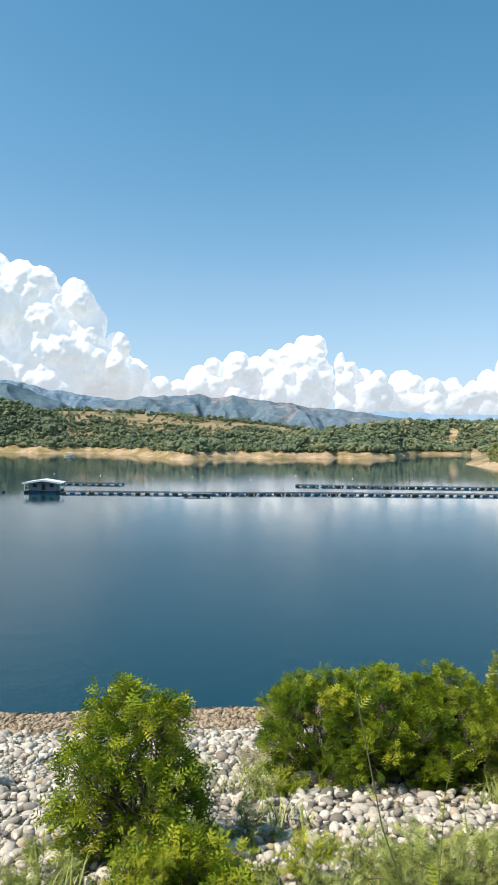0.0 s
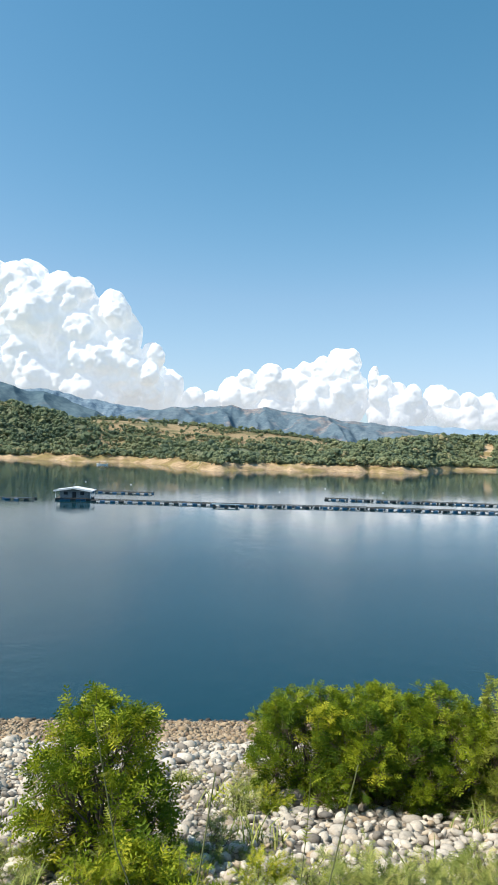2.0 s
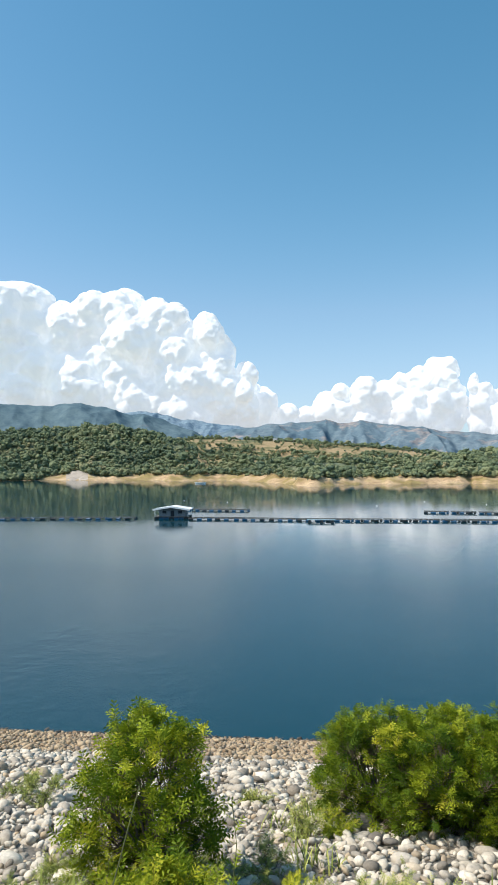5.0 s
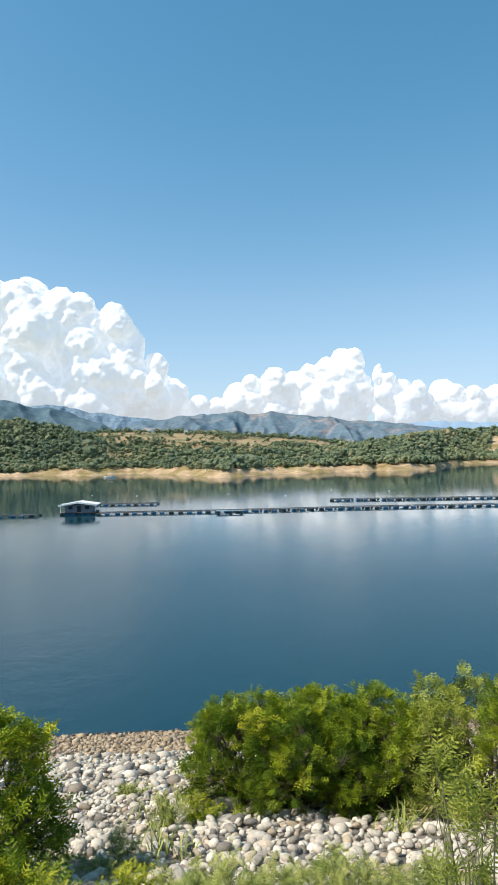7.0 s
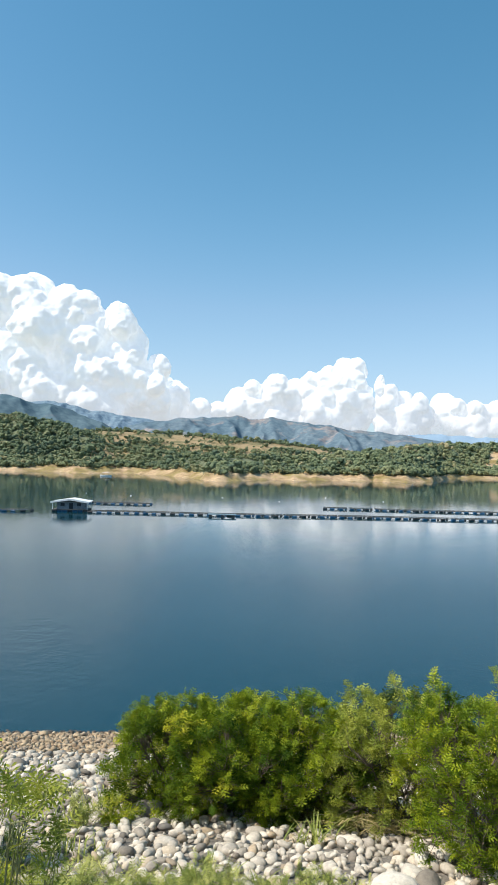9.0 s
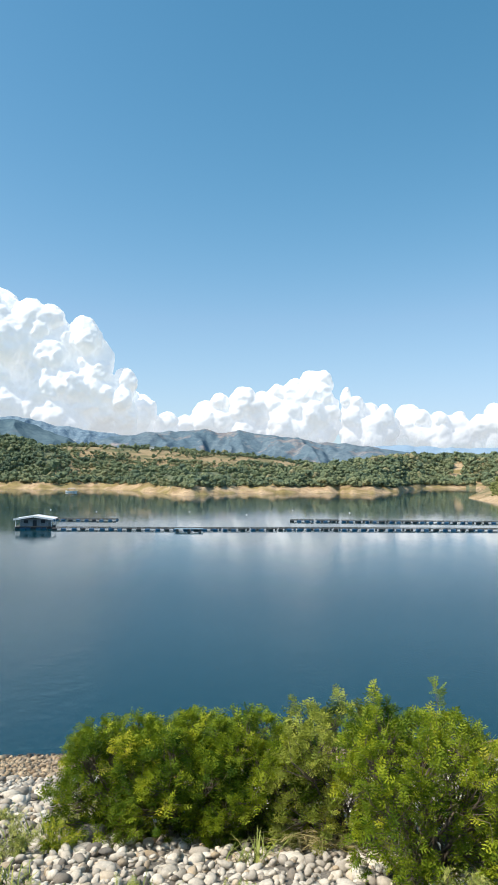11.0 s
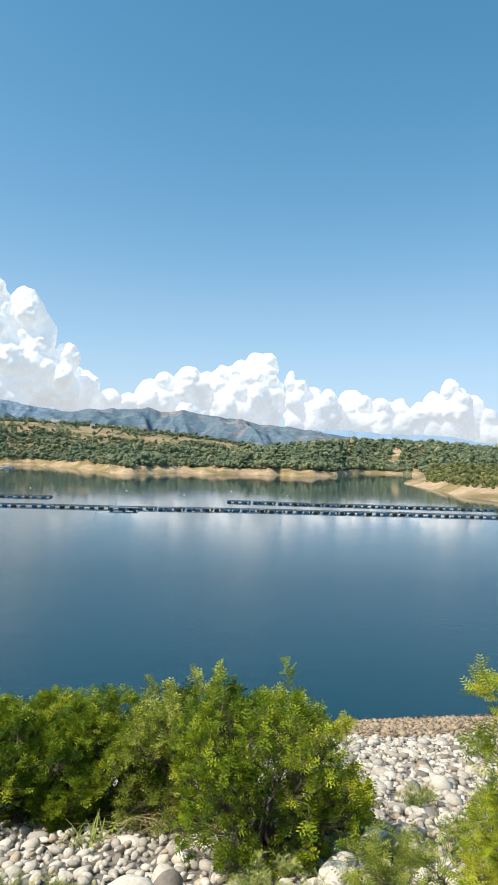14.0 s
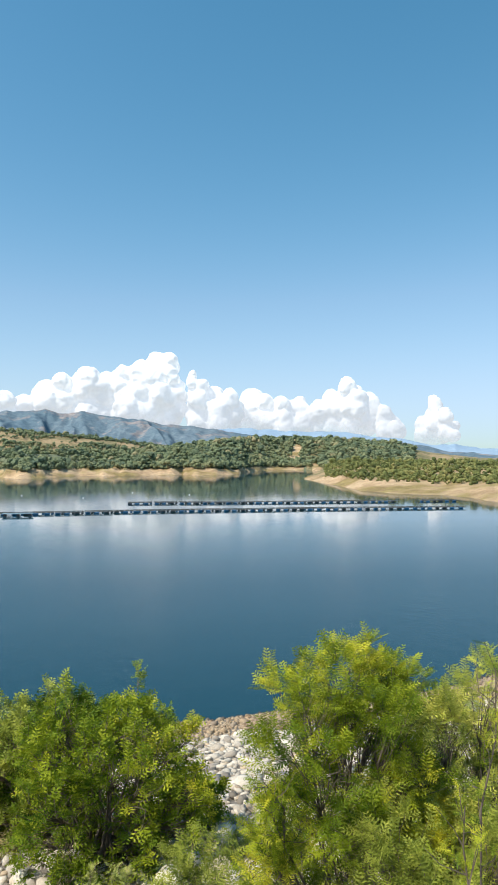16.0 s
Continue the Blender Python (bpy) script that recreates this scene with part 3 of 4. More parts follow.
cloud([(-11.2, 6.0, 1.5), (-9.7, 6.7, 1.3), (-8.1, 7.25, 1.2), (-6.5, 6.9, 1.1), (-5.0, 7.5, 1.1), (-3.4, 8.0, 1.2), (-1.9, 8.7, 1.2), (-0.9, 8.75, 0.8), (-0.4, 6.6, 0.8), (0.9, 7.3, 0.5), (1.6, 6.5, 1.0),
       (3.2, 5.9, 1.2), (4.3, 5.7, 1.0), (-4, 5.6, 1.6), (-7.5, 5.4, 1.7), (-13, 4.7, 1.4)], 2.9, 7, "bright white cumulus cloud with a crisp top")
cloud([(6.0, 5.7, 1.1), (7.4, 5.3, 1.1), (8.8, 5.1, 1.1), (10.2, 5.0, 1.0), (11.6, 4.8, 1.0), (13.0, 5.7, 1.0), (14.3, 6.75, 0.8), (15.0, 6.0, 0.9), (16, 5.4, 1.0), (17.3, 4.3, 1.0), (18.4, 3.2, 0.8)], 2.2, 9, "row of white cumulus heads")
cloud([(20.5, 3.4, 0.8), (21.3, 5.15, 0.7), (22.2, 4.2, 0.8), (22.9, 3.0, 0.7), (33, 3.8, 1.4), (37, 4.6, 1.8)], 1.6, 11, "small white cumulus near the horizon")


# ---- woods on the far hills ----
def tree_shapes(rng, kinds, blobs, quads):
    iv, it = ico(1)
    shapes = []
    for _ in range(kinds):
        V, T, at = [], [], 0
        trunk = np.array([[math.cos(a) * w, math.sin(a) * w, z] for z, w in ((-0.05, 0.045), (0.55, 0.02)) for a in (0, 2.1, 4.2)])
        V.append(trunk)
        T.append(np.array([[0, 1, 4], [0, 4, 3], [1, 2, 5], [1, 5, 4], [2, 0, 3], [2, 3, 5]]))
        at = 6
        for _ in range(blobs):
            c = np.array([*(rng.uniform(-0.26, 0.26, 2)), rng.uniform(0.38, 0.72)])
            r = rng.uniform(0.16, 0.27)
            V.append(iv * (1 + rng.uniform(-0.28, 0.28, len(iv)))[:, None] * r * np.array([1, 1, 0.8]) + c)
            T.append(it + at)
            at += len(iv)
            n = rng.normal(size=(quads, 3))
            n /= np.linalg.norm(n, axis=1)[:, None]
            p = c + n * r * rng.uniform(0.8, 1.35, (quads, 1)) * np.array([1, 1, 0.85])
            m = spins(rng, quads) * rng.uniform(0.035, 0.085, (quads, 1, 1))
            q = np.array([[-1, -0.5, 0], [1, -0.7, 0.2], [0.1, 1, -0.1]])
            V.append((np.einsum("nij,vj->nvi", m, q) + p[:, None]).reshape(-1, 3))
            T.append(np.arange(quads * 3).reshape(-1, 3) + at)
            at += quads * 3
        shapes.append((np.concatenate(V), np.concatenate(T)))
    return shapes


def woods(name, az0, az1, near, far, count, size, mat, seed, label, category, keep, coast, sink=0.14):
    rng = np.random.default_rng(seed)
    shapes = tree_shapes(rng, 7, 4, 10) if size > 3 else tree_shapes(rng, 7, 2, 6)
    az = rng.uniform(az0, az1, count)
    d = near + (far - near) * rng.random(count) ** 0.85
    r = coast(az) + d
    x, y = EYE_X + r * np.sin(np.radians(az)), EYE_Y + r * np.cos(np.radians(az))
    ok = keep(az, d, x, y, rng)
    x, y = x[ok], y[ok]
    n = len(x)
    big = size * rng.lognormal(0, 0.28, n) * np.interp(np.degrees(np.arctan2(x - EYE_X, y - EYE_Y)), [-26, -22, -4, 0], [1, 0.8, 0.8, 1])
    m3 = yaws(rng.uniform(0, 6.28, n)) * big[:, None, None]
    m3[:, 2] *= rng.uniform(0.75, 1.15, n)[:, None]
    tone = np.clip(0.45 + 0.5 * fbm(x * 0.03, y * 0.03, 13, 3) + rng.normal(0, 0.21, n), 0, 1)
    V, T, N = joined(shapes, rng.integers(0, 7, n), m3, np.stack([x, y, land(x, y) - sink * big], -1), tone)
    return tagged(new(name, mesh_of(name, V, T, [mat], tone=N)), label, category, kind="stuff")


def hill_keep(az, d, x, y, rng):
    open_ground = (az > -24.5) & (az < -3) & (d > 58 + 18 * fbm(az, az * 0, 3, 2))
    gap = (fbm(x * 0.022, y * 0.022, 19, 3) > 0.30) & (az > -24)
    h = land(x, y)
    return (h > np.where(az < -35.2, 0.3, 0.7 * bank_high(az))) & ~scar(az, d) & ~((np.abs(az + 32.3) < 0.7) & (d < 27)) & ~(open_ground & (rng.random(len(x)) < 0.5)) & ~(gap & (rng.random(len(x)) < 0.7))


woods("hill_woods", -46, 20, 18, 190, 10500, 5.0, WOODS, 41, "dense green broadleaf woods covering the far hills", "woods", hill_keep, far_shore)
woods("shore_woods", -46, 18, 16, 32, 1300, 4.2, WOODS, 45, "low green trees along the eroded far bank", "woods",
      lambda az, d, x, y, rng: (land(x, y) > np.where(az < -35.2, 0.3, 0.75 * bank_high(az))) & ~scar(az, d) & ~((np.abs(az + 32.3) < 0.8) & (d < 27)), far_shore)
woods("waterside_woods", -46, -35.3, 2, 18, 420, 4.6, WOODS, 48, "dark green trees leaning over the lake", "woods", lambda az, d, x, y, rng: land(x, y) > 0.05, far_shore)
woods("field_trees", -27, 0, -20, 200, 3600, 5.0, WOODS, 42, "scattered trees on dry upland fields", "trees",
      lambda az, d, x, y, rng: (fbm(x * 0.014, y * 0.03, 23, 3) > -0.02) | (rng.random(len(x)) < 0.12), lambda az: az * 0 + 590.0)
woods("crest_trees", -25, -2, 735, 775, 700, 5.2, WOODS, 47, "row of trees along the top of the dry fields", "trees",
      lambda az, d, x, y, rng: fbm(az * 0.7, az * 0, 29, 3) > -0.12, lambda az: az * 0)
woods("headland_scrub", 12.8, 46, 26, 150, 4200, 2.6, SHRUBS, 43, "olive green scrub on the low headland", "scrub",
      lambda az, d, x, y, rng: (land(x, y) > 1.9) & (d < (az - 10.8) * 75 - 12), lambda az: np.interp(az, HEAD_AZ, HEAD_R), 0.26)


# ---- houses on the far fields ----
def house(az, r, w, d, h, rz, label):
    x, y = EYE_X + r * math.sin(radians(az)), EYE_Y + r * math.cos(radians(az))
    top = new("house")
    top.matrix_world = pose(x, y, float(land(x, y)) - 0.4, 0, 0, rz)
    walls = part("wall", box(bmesh.new(), (0, 0, h / 2), (w, d, h)), WHITE_SHEET, top, "whitewashed walls")
    for px in (-0.28 * w, 0.28 * w):
        part("window", box(bmesh.new(), (px, -d / 2 - 0.03, h * 0.58), (0.16 * w, 0.06, 0.3 * h)), DARK_GAP, walls)
    part("door", box(bmesh.new(), (0, -d / 2 - 0.03, h * 0.38), (0.13 * w, 0.06, 0.7 * h)), BAMBOO, walls)
    for side in (-1, 1):
        bm = box(bmesh.new(), (0, 0, 0), (w * 1.12, d * 0.64, 0.08), bevel=0.01)
        bmesh.ops.transform(bm, matrix=pose(0, side * d * 0.28, h + 0.14 * d, -side * 27, 0, 0), verts=bm.verts)
        part("roof_sheet", bm, GREY_WALL, top, "grey roof sheet")
    return tagged(top, label, "house", "houses on the far hill")


for az, r, w, rz in ((-13.95, 748, 4.6, 8), (-13.45, 752, 5.4, -10), (-12.7, 750, 4.2, 15), (-15.6, 738, 4.4, 0)):
    house(az, r, w, 4.0, 2.7, rz, "small white house among trees on the far hill")


# ---- stones of the dam face ----
def stone_shapes(sub, kinds, seed):
    bv, bt = ico(sub)
    rng = np.random.default_rng(seed)
    shapes = []
    for k in range(kinds):
        f = rng.uniform(0.7, 1.6)
        off = Vector(rng.uniform(0, 50, 3))
        n = np.array([1 + 0.24 * noise.noise(Vector(p) * f + off) + 0.08 * noise.noise(Vector(p) * 3.1 + off) for p in bv])
        v = bv * n[:, None]
        v = np.sign(v) * np.abs(v) ** rng.uniform(0.82, 1.0)
        shapes.append((v * np.array([1.0, rng.uniform(0.62, 0.95), rng.uniform(0.45, 0.72)]), bt))
    return shapes


def stone_spots():
    rng = np.random.default_rng(71)
    y, X, Y, S = 5.0, [], [], []
    while y < 41:
        gap = 0.116 if y < 11.5 else 0.185
        x0, x1 = -2.2 - 0.66 * y, 6.6 + 0.56 * y
        xs = np.arange(x0, x1, gap) + rng.uniform(-0.5, 0.5) * gap
        X.append(xs + rng.normal(0, 0.3 * gap, len(xs)))
        Y.append(y + rng.normal(0, 0.3 * gap, len(xs)))
        S.append(0.52 * gap * rng.lognormal(0, 0.34, len(xs)))
        y += gap * 0.86
    X, Y, S = np.concatenate(X), np.concatenate(Y), np.concatenate(S)
    s = inland(X, Y)
    ok = (s > -0.35) & (s < 25.5)
    return X[ok], Y[ok], S[ok], s[ok], rng


SX, SY, SS, SU, srng = stone_spots()
SS = np.where(SU < 9, SS * 0.85, SS)
big_one = srng.random(len(SX)) < 0.03
SS = np.where(big_one & (SU > 10), SS * 1.6, SS)
SZ = land(SX, SY) + 0.20 * SS + srng.uniform(-0.04, 0.05, len(SX))
tilt = spins(srng, len(SX)) * 0.22 + np.eye(3) * 0.78
SM = np.einsum("nij,njk->nik", tilt, yaws(srng.uniform(0, 6.28, len(SX)))) * SS[:, None, None]
FINE, COARSE = stone_shapes(3, 14, 5), stone_shapes(2, 14, 6)
ROUGH = stone_shapes(1, 14, 7)


def cover(name, pick, shapes, mat, label):
    P = np.stack([SX, SY, SZ], -1)[pick]
    V, T, _ = joined(shapes, srng.integers(0, len(shapes), len(P)), SM[pick], P)
    return tagged(new(name, mesh_of(name, V, T, [mat], smooth=True)), label, "stones", kind="stuff")


upper = SU >= 9.0 + 0.5 * fbm(SX * 0.8, SY * 0.8, 3, 3)
single = np.zeros(len(SX), bool)
stretch = np.nonzero((SX > 0.2) & (SX < 5.2) & (SY > 6.4) & (SY < 10.2) & (SU > 15))[0]
single[stretch[:299]] = True
cover("cobbles", upper & (SY < 10.8) & ~single, COARSE, STONE_FAR, "pale grey river cobbles covering the dam face")
cover("far_cobbles", upper & (SY >= 10.8), ROUGH, STONE_FAR, "pale grey river cobbles lower on the dam face")
wet = SU < 0.45 + 0.3 * fbm(SX * 1.3, SY * 1.3, 6, 2)
cover("wet_stones", wet, ROUGH, STONE_WET, "dark wet stones lapped by the lake")
cover("waterline_stones", ~upper & ~wet, ROUGH, STONE_TAN, "small tan stones along the water's edge")


# ---- plants ----
def leaf_shape(pairs, length, wide, angle=62, reach=0.42):
    """A feathered leaf along +x, its blades flat in x, y."""
    V, T = [(0, -0.004, 0), (0, 0.004, 0), (length, 0, -0.12 * length)], [(0, 1, 2)]
    for k in range(pairs):
        u = (k + 0.7) / pairs
        x, droop = length * u, -0.12 * length * u * u
        l = length * reach * math.sin(math.pi * (0.22 + 0.68 * u))
        for side in (-1, 1):
            ca, sa = math.cos(radians(angle)), side * math.sin(radians(angle))
            b = len(V)
            V += [(x - wide, 0, droop), (x + wide, 0, droop), (x + l * ca, l * sa, droop - 0.12 * l)]
            T += [(b, b + 1, b + 2)]
    return np.array(V, float), np.array(T)


LEAVES = [leaf_shape(3, 0.075, 0.012), leaf_shape(4, 0.09, 0.011), leaf_shape(3, 0.065, 0.012)]
FINE_LEAVES = [leaf_shape(6, 0.10, 0.0034, 66, 0.40), leaf_shape(7, 0.12, 0.0034, 68, 0.38), leaf_shape(5, 0.085, 0.0034, 64, 0.40)]


def tube(V, T, pts, r0, r1, sides=5):
    base = sum(len(v) for v in V)
    n = len(pts)
    for k, p in enumerate(pts):
        way = pts[min(k + 1, n - 1)] - pts[max(k - 1, 0)]
        way = way / (np.linalg.norm(way) + 1e-9)
        a = np.cross(way, (0.3, 0.9, 0.2))
        a /= np.linalg.norm(a)
        b = np.cross(way, a)
        r = r0 + (r1 - r0) * k / (n - 1)
        ang = np.arange(sides) * 2 * math.pi / sides
        V.append(p + r * (np.cos(ang)[:, None] * a + np.sin(ang)[:, None] * b))
    for k in range(n - 1):
        for j in range(sides):
            q = [base + k * sides + j, base + k * sides + (j + 1) % sides, base + (k + 1) * sides + (j + 1) % sides, base + (k + 1) * sides + j]
            T.append([[q[0], q[1], q[2]], [q[0], q[2], q[3]]])


def plant(name, x, y, rx, ry, high, stems, twigs, leaves, seed, label, category, mat=None, shapes=None, tone=0.5, low=0.9, thick=0.02, twig=0.42, leaf_size=1.0, bark=None, lean=(0, 0), hollow=0.0):
    """A many-stemmed bush: tapered stems, twigs and feathered leaves."""
    rng = np.random.default_rng(seed)
    z = float(land(x, y))
    P, W, TN, KV, KT = [], [], [], [], []
    top = new(name)
    top.location = (x, y, z)
    for _ in range(stems):
        SV, ST = [], []
        th = rng.uniform(0, 2 * math.pi)
        ph = math.acos(1 - rng.random() * low)
        out = np.array([math.cos(th) * rx * math.sin(ph), math.sin(th) * ry * math.sin(ph), 0])
        reach = rng.uniform(0.8, 1.06)
        p0 = np.array([rng.normal(0, 0.14) * rx, rng.normal(0, 0.14) * ry, -0.05])
        p2 = out * reach + np.array([lean[0], lean[1], high * (0.1 + 0.9 * max(math.cos(ph), 0) ** 0.6) * rng.uniform(0.8, 1.03)])
        p2[2] = max(p2[2], 0.12 + float(land(x + p2[0], y + p2[1])) - z)
        p1 = p0 * 0.6 + p2 * 0.35 + np.array([0, 0, high * 0.28])
        u = np.linspace(0, 1, 7)[:, None]
        path = (1 - u) ** 2 * p0 + 2 * u * (1 - u) * p1 + u * u * p2
        path[1:-1] += rng.normal(0, 0.02, (5, 3))
        tube(SV, ST, path, thick * rng.uniform(0.7, 1.2), thick * 0.25)
        for k in range(twigs):
            t = 1 - (1 - hollow) * rng.random() ** 1.2 * 0.75
            i = min(int(t * 6), 5)
            a = path[i] + (path[i + 1] - path[i]) * (t * 6 - i)
            way = path[i + 1] - path[i]
            way = way / np.linalg.norm(way) * 0.8 + rng.normal(0, 0.62, 3) + np.array([0, 0, 0.35]) + out / (rx + ry) * 0.8
            way /= np.linalg.norm(way)
            l = twig * rng.uniform(0.5, 1.15)
            b = a + way * l
            mid = (a + b) / 2 + rng.normal(0, 0.02, 3)
            tube(KV, KT, np.array([a, mid, b]), thick * 0.28, thick * 0.12, 3)
            fresh = rng.normal(0, 0.1)
            for j in range(leaves):
                v = 0.15 + 0.85 * (j + rng.random()) / leaves
                side = rng.normal(0, 1, 3)
                side -= way * (side @ way)
                side /= np.linalg.norm(side) + 1e-9
                d = side * 0.85 + way * (0.25 + 0.9 * v * v) + np.array([0, 0, -0.05])
                P.append(a + way * l * v)
                W.append(d / np.linalg.norm(d))
                # leaves are toned lighter higher up and towards each twig's end
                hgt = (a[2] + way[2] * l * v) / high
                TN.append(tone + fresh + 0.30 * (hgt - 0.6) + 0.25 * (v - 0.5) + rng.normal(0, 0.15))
        new("stem", mesh_of("stem", np.concatenate(SV), np.concatenate(ST), [bark or BARK], smooth=True)).parent = top
    P, W, TN = np.array(P), np.array(W), np.clip(np.array(TN), 0, 1)
    up = np.array([0, 0, 1.0]) + rng.normal(0, 0.45, W.shape)
    side = np.cross(up, W)
    side /= np.linalg.norm(side, axis=1)[:, None]
    nrm = np.cross(W, side)
    m3 = np.stack([W, side, nrm], -1) * (leaf_size * rng.uniform(0.7, 1.2, len(P)))[:, None, None]
    shapes = shapes or LEAVES
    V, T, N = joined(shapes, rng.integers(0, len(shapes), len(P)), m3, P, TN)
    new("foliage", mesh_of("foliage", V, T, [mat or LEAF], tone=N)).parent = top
    fine = new("branchwork", mesh_of("branchwork", np.concatenate(KV), np.concatenate(KT), [bark or BARK]))
    fine.parent = top
    tagged(fine, kind="stuff")
    return tagged(top, label, category)


def feather(pairs, length, wide, reach, curl=0.16):
    """A feathered leaf along +x: a rib, and pairs of narrow leaflets that taper at both ends."""
    V, T = [(0, -0.003, 0), (0, 0.003, 0), (length, 0, -curl * length)], [(0, 1, 2)]
    for k in range(pairs):
        u = (k + 0.8) / pairs
        x, droop = length * u, -curl * length * u * u
        l = reach * math.sin(math.pi * (0.2 + 0.62 * u))
        for side in (-1, 1):
            b = len(V)
            V += [(x, 0, droop), (x + 0.35 * l - wide, side * 0.5 * l, droop - 0.05 * l), (x + 0.5 * l, side * l, droop - 0.2 * l), (x + 0.2 * l + wide, side * 0.5 * l, droop - 0.05 * l)]
            T += [(b, b + 1, b + 2), (b, b + 2, b + 3)]
    return np.array(V, float), np.array(T)


SPRAYS = [feather(3, 0.112, 0.015, 0.060), feather(3, 0.125, 0.016, 0.064), feather(2, 0.09, 0.016, 0.055)]
FERNY = [feather(5, 0.14, 0.0105, 0.048), feather(5, 0.16, 0.0105, 0.05), feather(4, 0.11, 0.0095, 0.042)]


def bush(name, x, y, rx, ry, high, lobes, shoots, leaves, seed, label, category="bush", mat=None, shapes=None, tone=0.5, foot=0.3, lobe=0.4, fingers=8, finger=0.34, leaf_size=1.0, thick=0.02, bark=None, reach=1.0):
    """A bush: a stem to each leafy lobe of its crown, twigs, and shoots ringed with feathered leaves; some shoots stand out of the top."""
    rng = np.random.default_rng(seed)
    z = float(land(x, y))
    top = new(name)
    top.location = (x, y, z)
    KV, KT, P, W, TN = [], [], [], [], []
    rad = lobe * (rx + ry) / 2
    centres = []
    while len(centres) < lobes:
        best = None
        for _ in range(12):
            d = rng.normal(size=3)
            d /= np.linalg.norm(d)
            d = np.sign(d) * np.abs(d) ** 0.78
            c = d * rng.uniform(0.55, 1.0) * np.array([rx - 0.6 * rad, ry - 0.6 * rad, (high * (1 - foot) / 2 - 0.4 * rad)]) + np.array([0, 0, high * (1 + foot) / 2 - 0.1 * rad])
            gap = min((np.linalg.norm(c - o) for o in centres), default=9.0)
            if best is None or gap > best[0]:
                best = (gap, c)
        c = best[1]
        c[2] = max(c[2], float(land(x + c[0], y + c[1])) - z + 0.35 * rad)
        centres.append(c)

    def shoot(a, axis, length, count, shade):
        b = a + axis * length
        tube(KV, KT, np.array([a, (a + b) / 2 + rng.normal(0, 0.012, 3), b]), thick * 0.22, thick * 0.1, 3)
        for j in range(count):
            v = 0.5 + 0.5 * (j + rng.random()) / count
            side = rng.normal(0, 1, 3)
            side -= axis * (side @ axis)
            side /= np.linalg.norm(side) + 1e-9
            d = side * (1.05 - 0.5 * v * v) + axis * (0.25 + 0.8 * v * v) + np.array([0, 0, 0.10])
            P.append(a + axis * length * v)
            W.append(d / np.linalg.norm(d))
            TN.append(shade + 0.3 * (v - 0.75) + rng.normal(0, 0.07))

    for c in centres:
        SV, ST = [], []
        p0 = np.array([rng.normal(0, 0.16) * rx, rng.normal(0, 0.16) * ry, 0])
        p0[2] = float(land(x + p0[0], y + p0[1])) - z - 0.06
        p1 = p0 * 0.65 + c * 0.35 + np.array([0, 0, 0.16 * high])
        u = np.linspace(0, 1, 7)[:, None]
        path = (1 - u) ** 2 * p0 + 2 * u * (1 - u) * p1 + u * u * c
        path[1:-1] += rng.normal(0, 0.018, (5, 3))
        tube(SV, ST, path, thick * rng.uniform(0.8, 1.2), thick * 0.35)
        new("stem", mesh_of("stem", np.concatenate(SV), np.concatenate(ST), [bark or BARK], smooth=True)).parent = top
        own = rng.normal(0, 0.14)
        r = rad * rng.uniform(0.75, 1.2)
        out = c - np.array([0, 0, 0.35 * high])
        out /= np.linalg.norm(out) + 1e-9
        for _ in range(shoots):
            d = rng.normal(size=3) + 0.75 * out + np.array([0, 0, 0.25])
            d /= np.linalg.norm(d)
            a = c + d * r * rng.uniform(0.35, 1.0) * np.array([1, 1, 0.85])
            low = float(land(x + a[0], y + a[1])) - z + 0.07
            a[2] = max(a[2], low)
            tube(KV, KT, np.array([path[5], (path[5] + a) / 2 + rng.normal(0, 0.02, 3), a]), thick * 0.32, thick * 0.2, 3)
            axis = d * 0.7 + np.array([0, 0, 0.5]) + rng.normal(0, 0.22, 3)
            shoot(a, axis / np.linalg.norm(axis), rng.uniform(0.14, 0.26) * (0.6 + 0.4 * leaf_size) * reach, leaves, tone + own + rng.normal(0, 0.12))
    tall = sorted(centres, key=lambda c: -c[2])[: max(3, lobes // 2)]
    for k in range(fingers):
        c = tall[k % len(tall)]
        a = c + np.array([rng.normal(0, 0.4) * rad, rng.normal(0, 0.4) * rad, 0.55 * rad])
        axis = np.array([rng.normal(0, 0.22) + 0.25 * c[0] / rx, rng.normal(0, 0.22), 1.0])
        axis /= np.linalg.norm(axis)
        tube(KV, KT, np.array([c, (a + c) / 2, a]), thick * 0.4, thick * 0.25, 4)
        l = finger * rng.uniform(0.6, 1.3)
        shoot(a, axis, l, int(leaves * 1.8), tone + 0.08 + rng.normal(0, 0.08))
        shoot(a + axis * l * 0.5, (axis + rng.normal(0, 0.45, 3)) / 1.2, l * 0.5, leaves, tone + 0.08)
    P, W, TN = np.array(P), np.array(W), np.clip(np.array(TN), 0, 1)
    side = np.cross(np.array([0, 0, 1.0]) + rng.normal(0, 0.4, W.shape), W)
    side /= np.linalg.norm(side, axis=1)[:, None]
    m3 = np.stack([W, side, np.cross(W, side)], -1) * (leaf_size * rng.uniform(0.65, 1.15, len(P)))[:, None, None]
    shapes = shapes or SPRAYS
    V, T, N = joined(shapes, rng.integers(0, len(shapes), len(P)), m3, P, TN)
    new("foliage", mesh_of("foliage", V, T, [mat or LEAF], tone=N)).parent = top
    fine = new("branchwork", mesh_of("branchwork", np.concatenate(KV), np.concatenate(KT), [bark or BARK]))
    fine.parent = top
    tagged(fine, kind="stuff")
    return tagged(top, label, category)


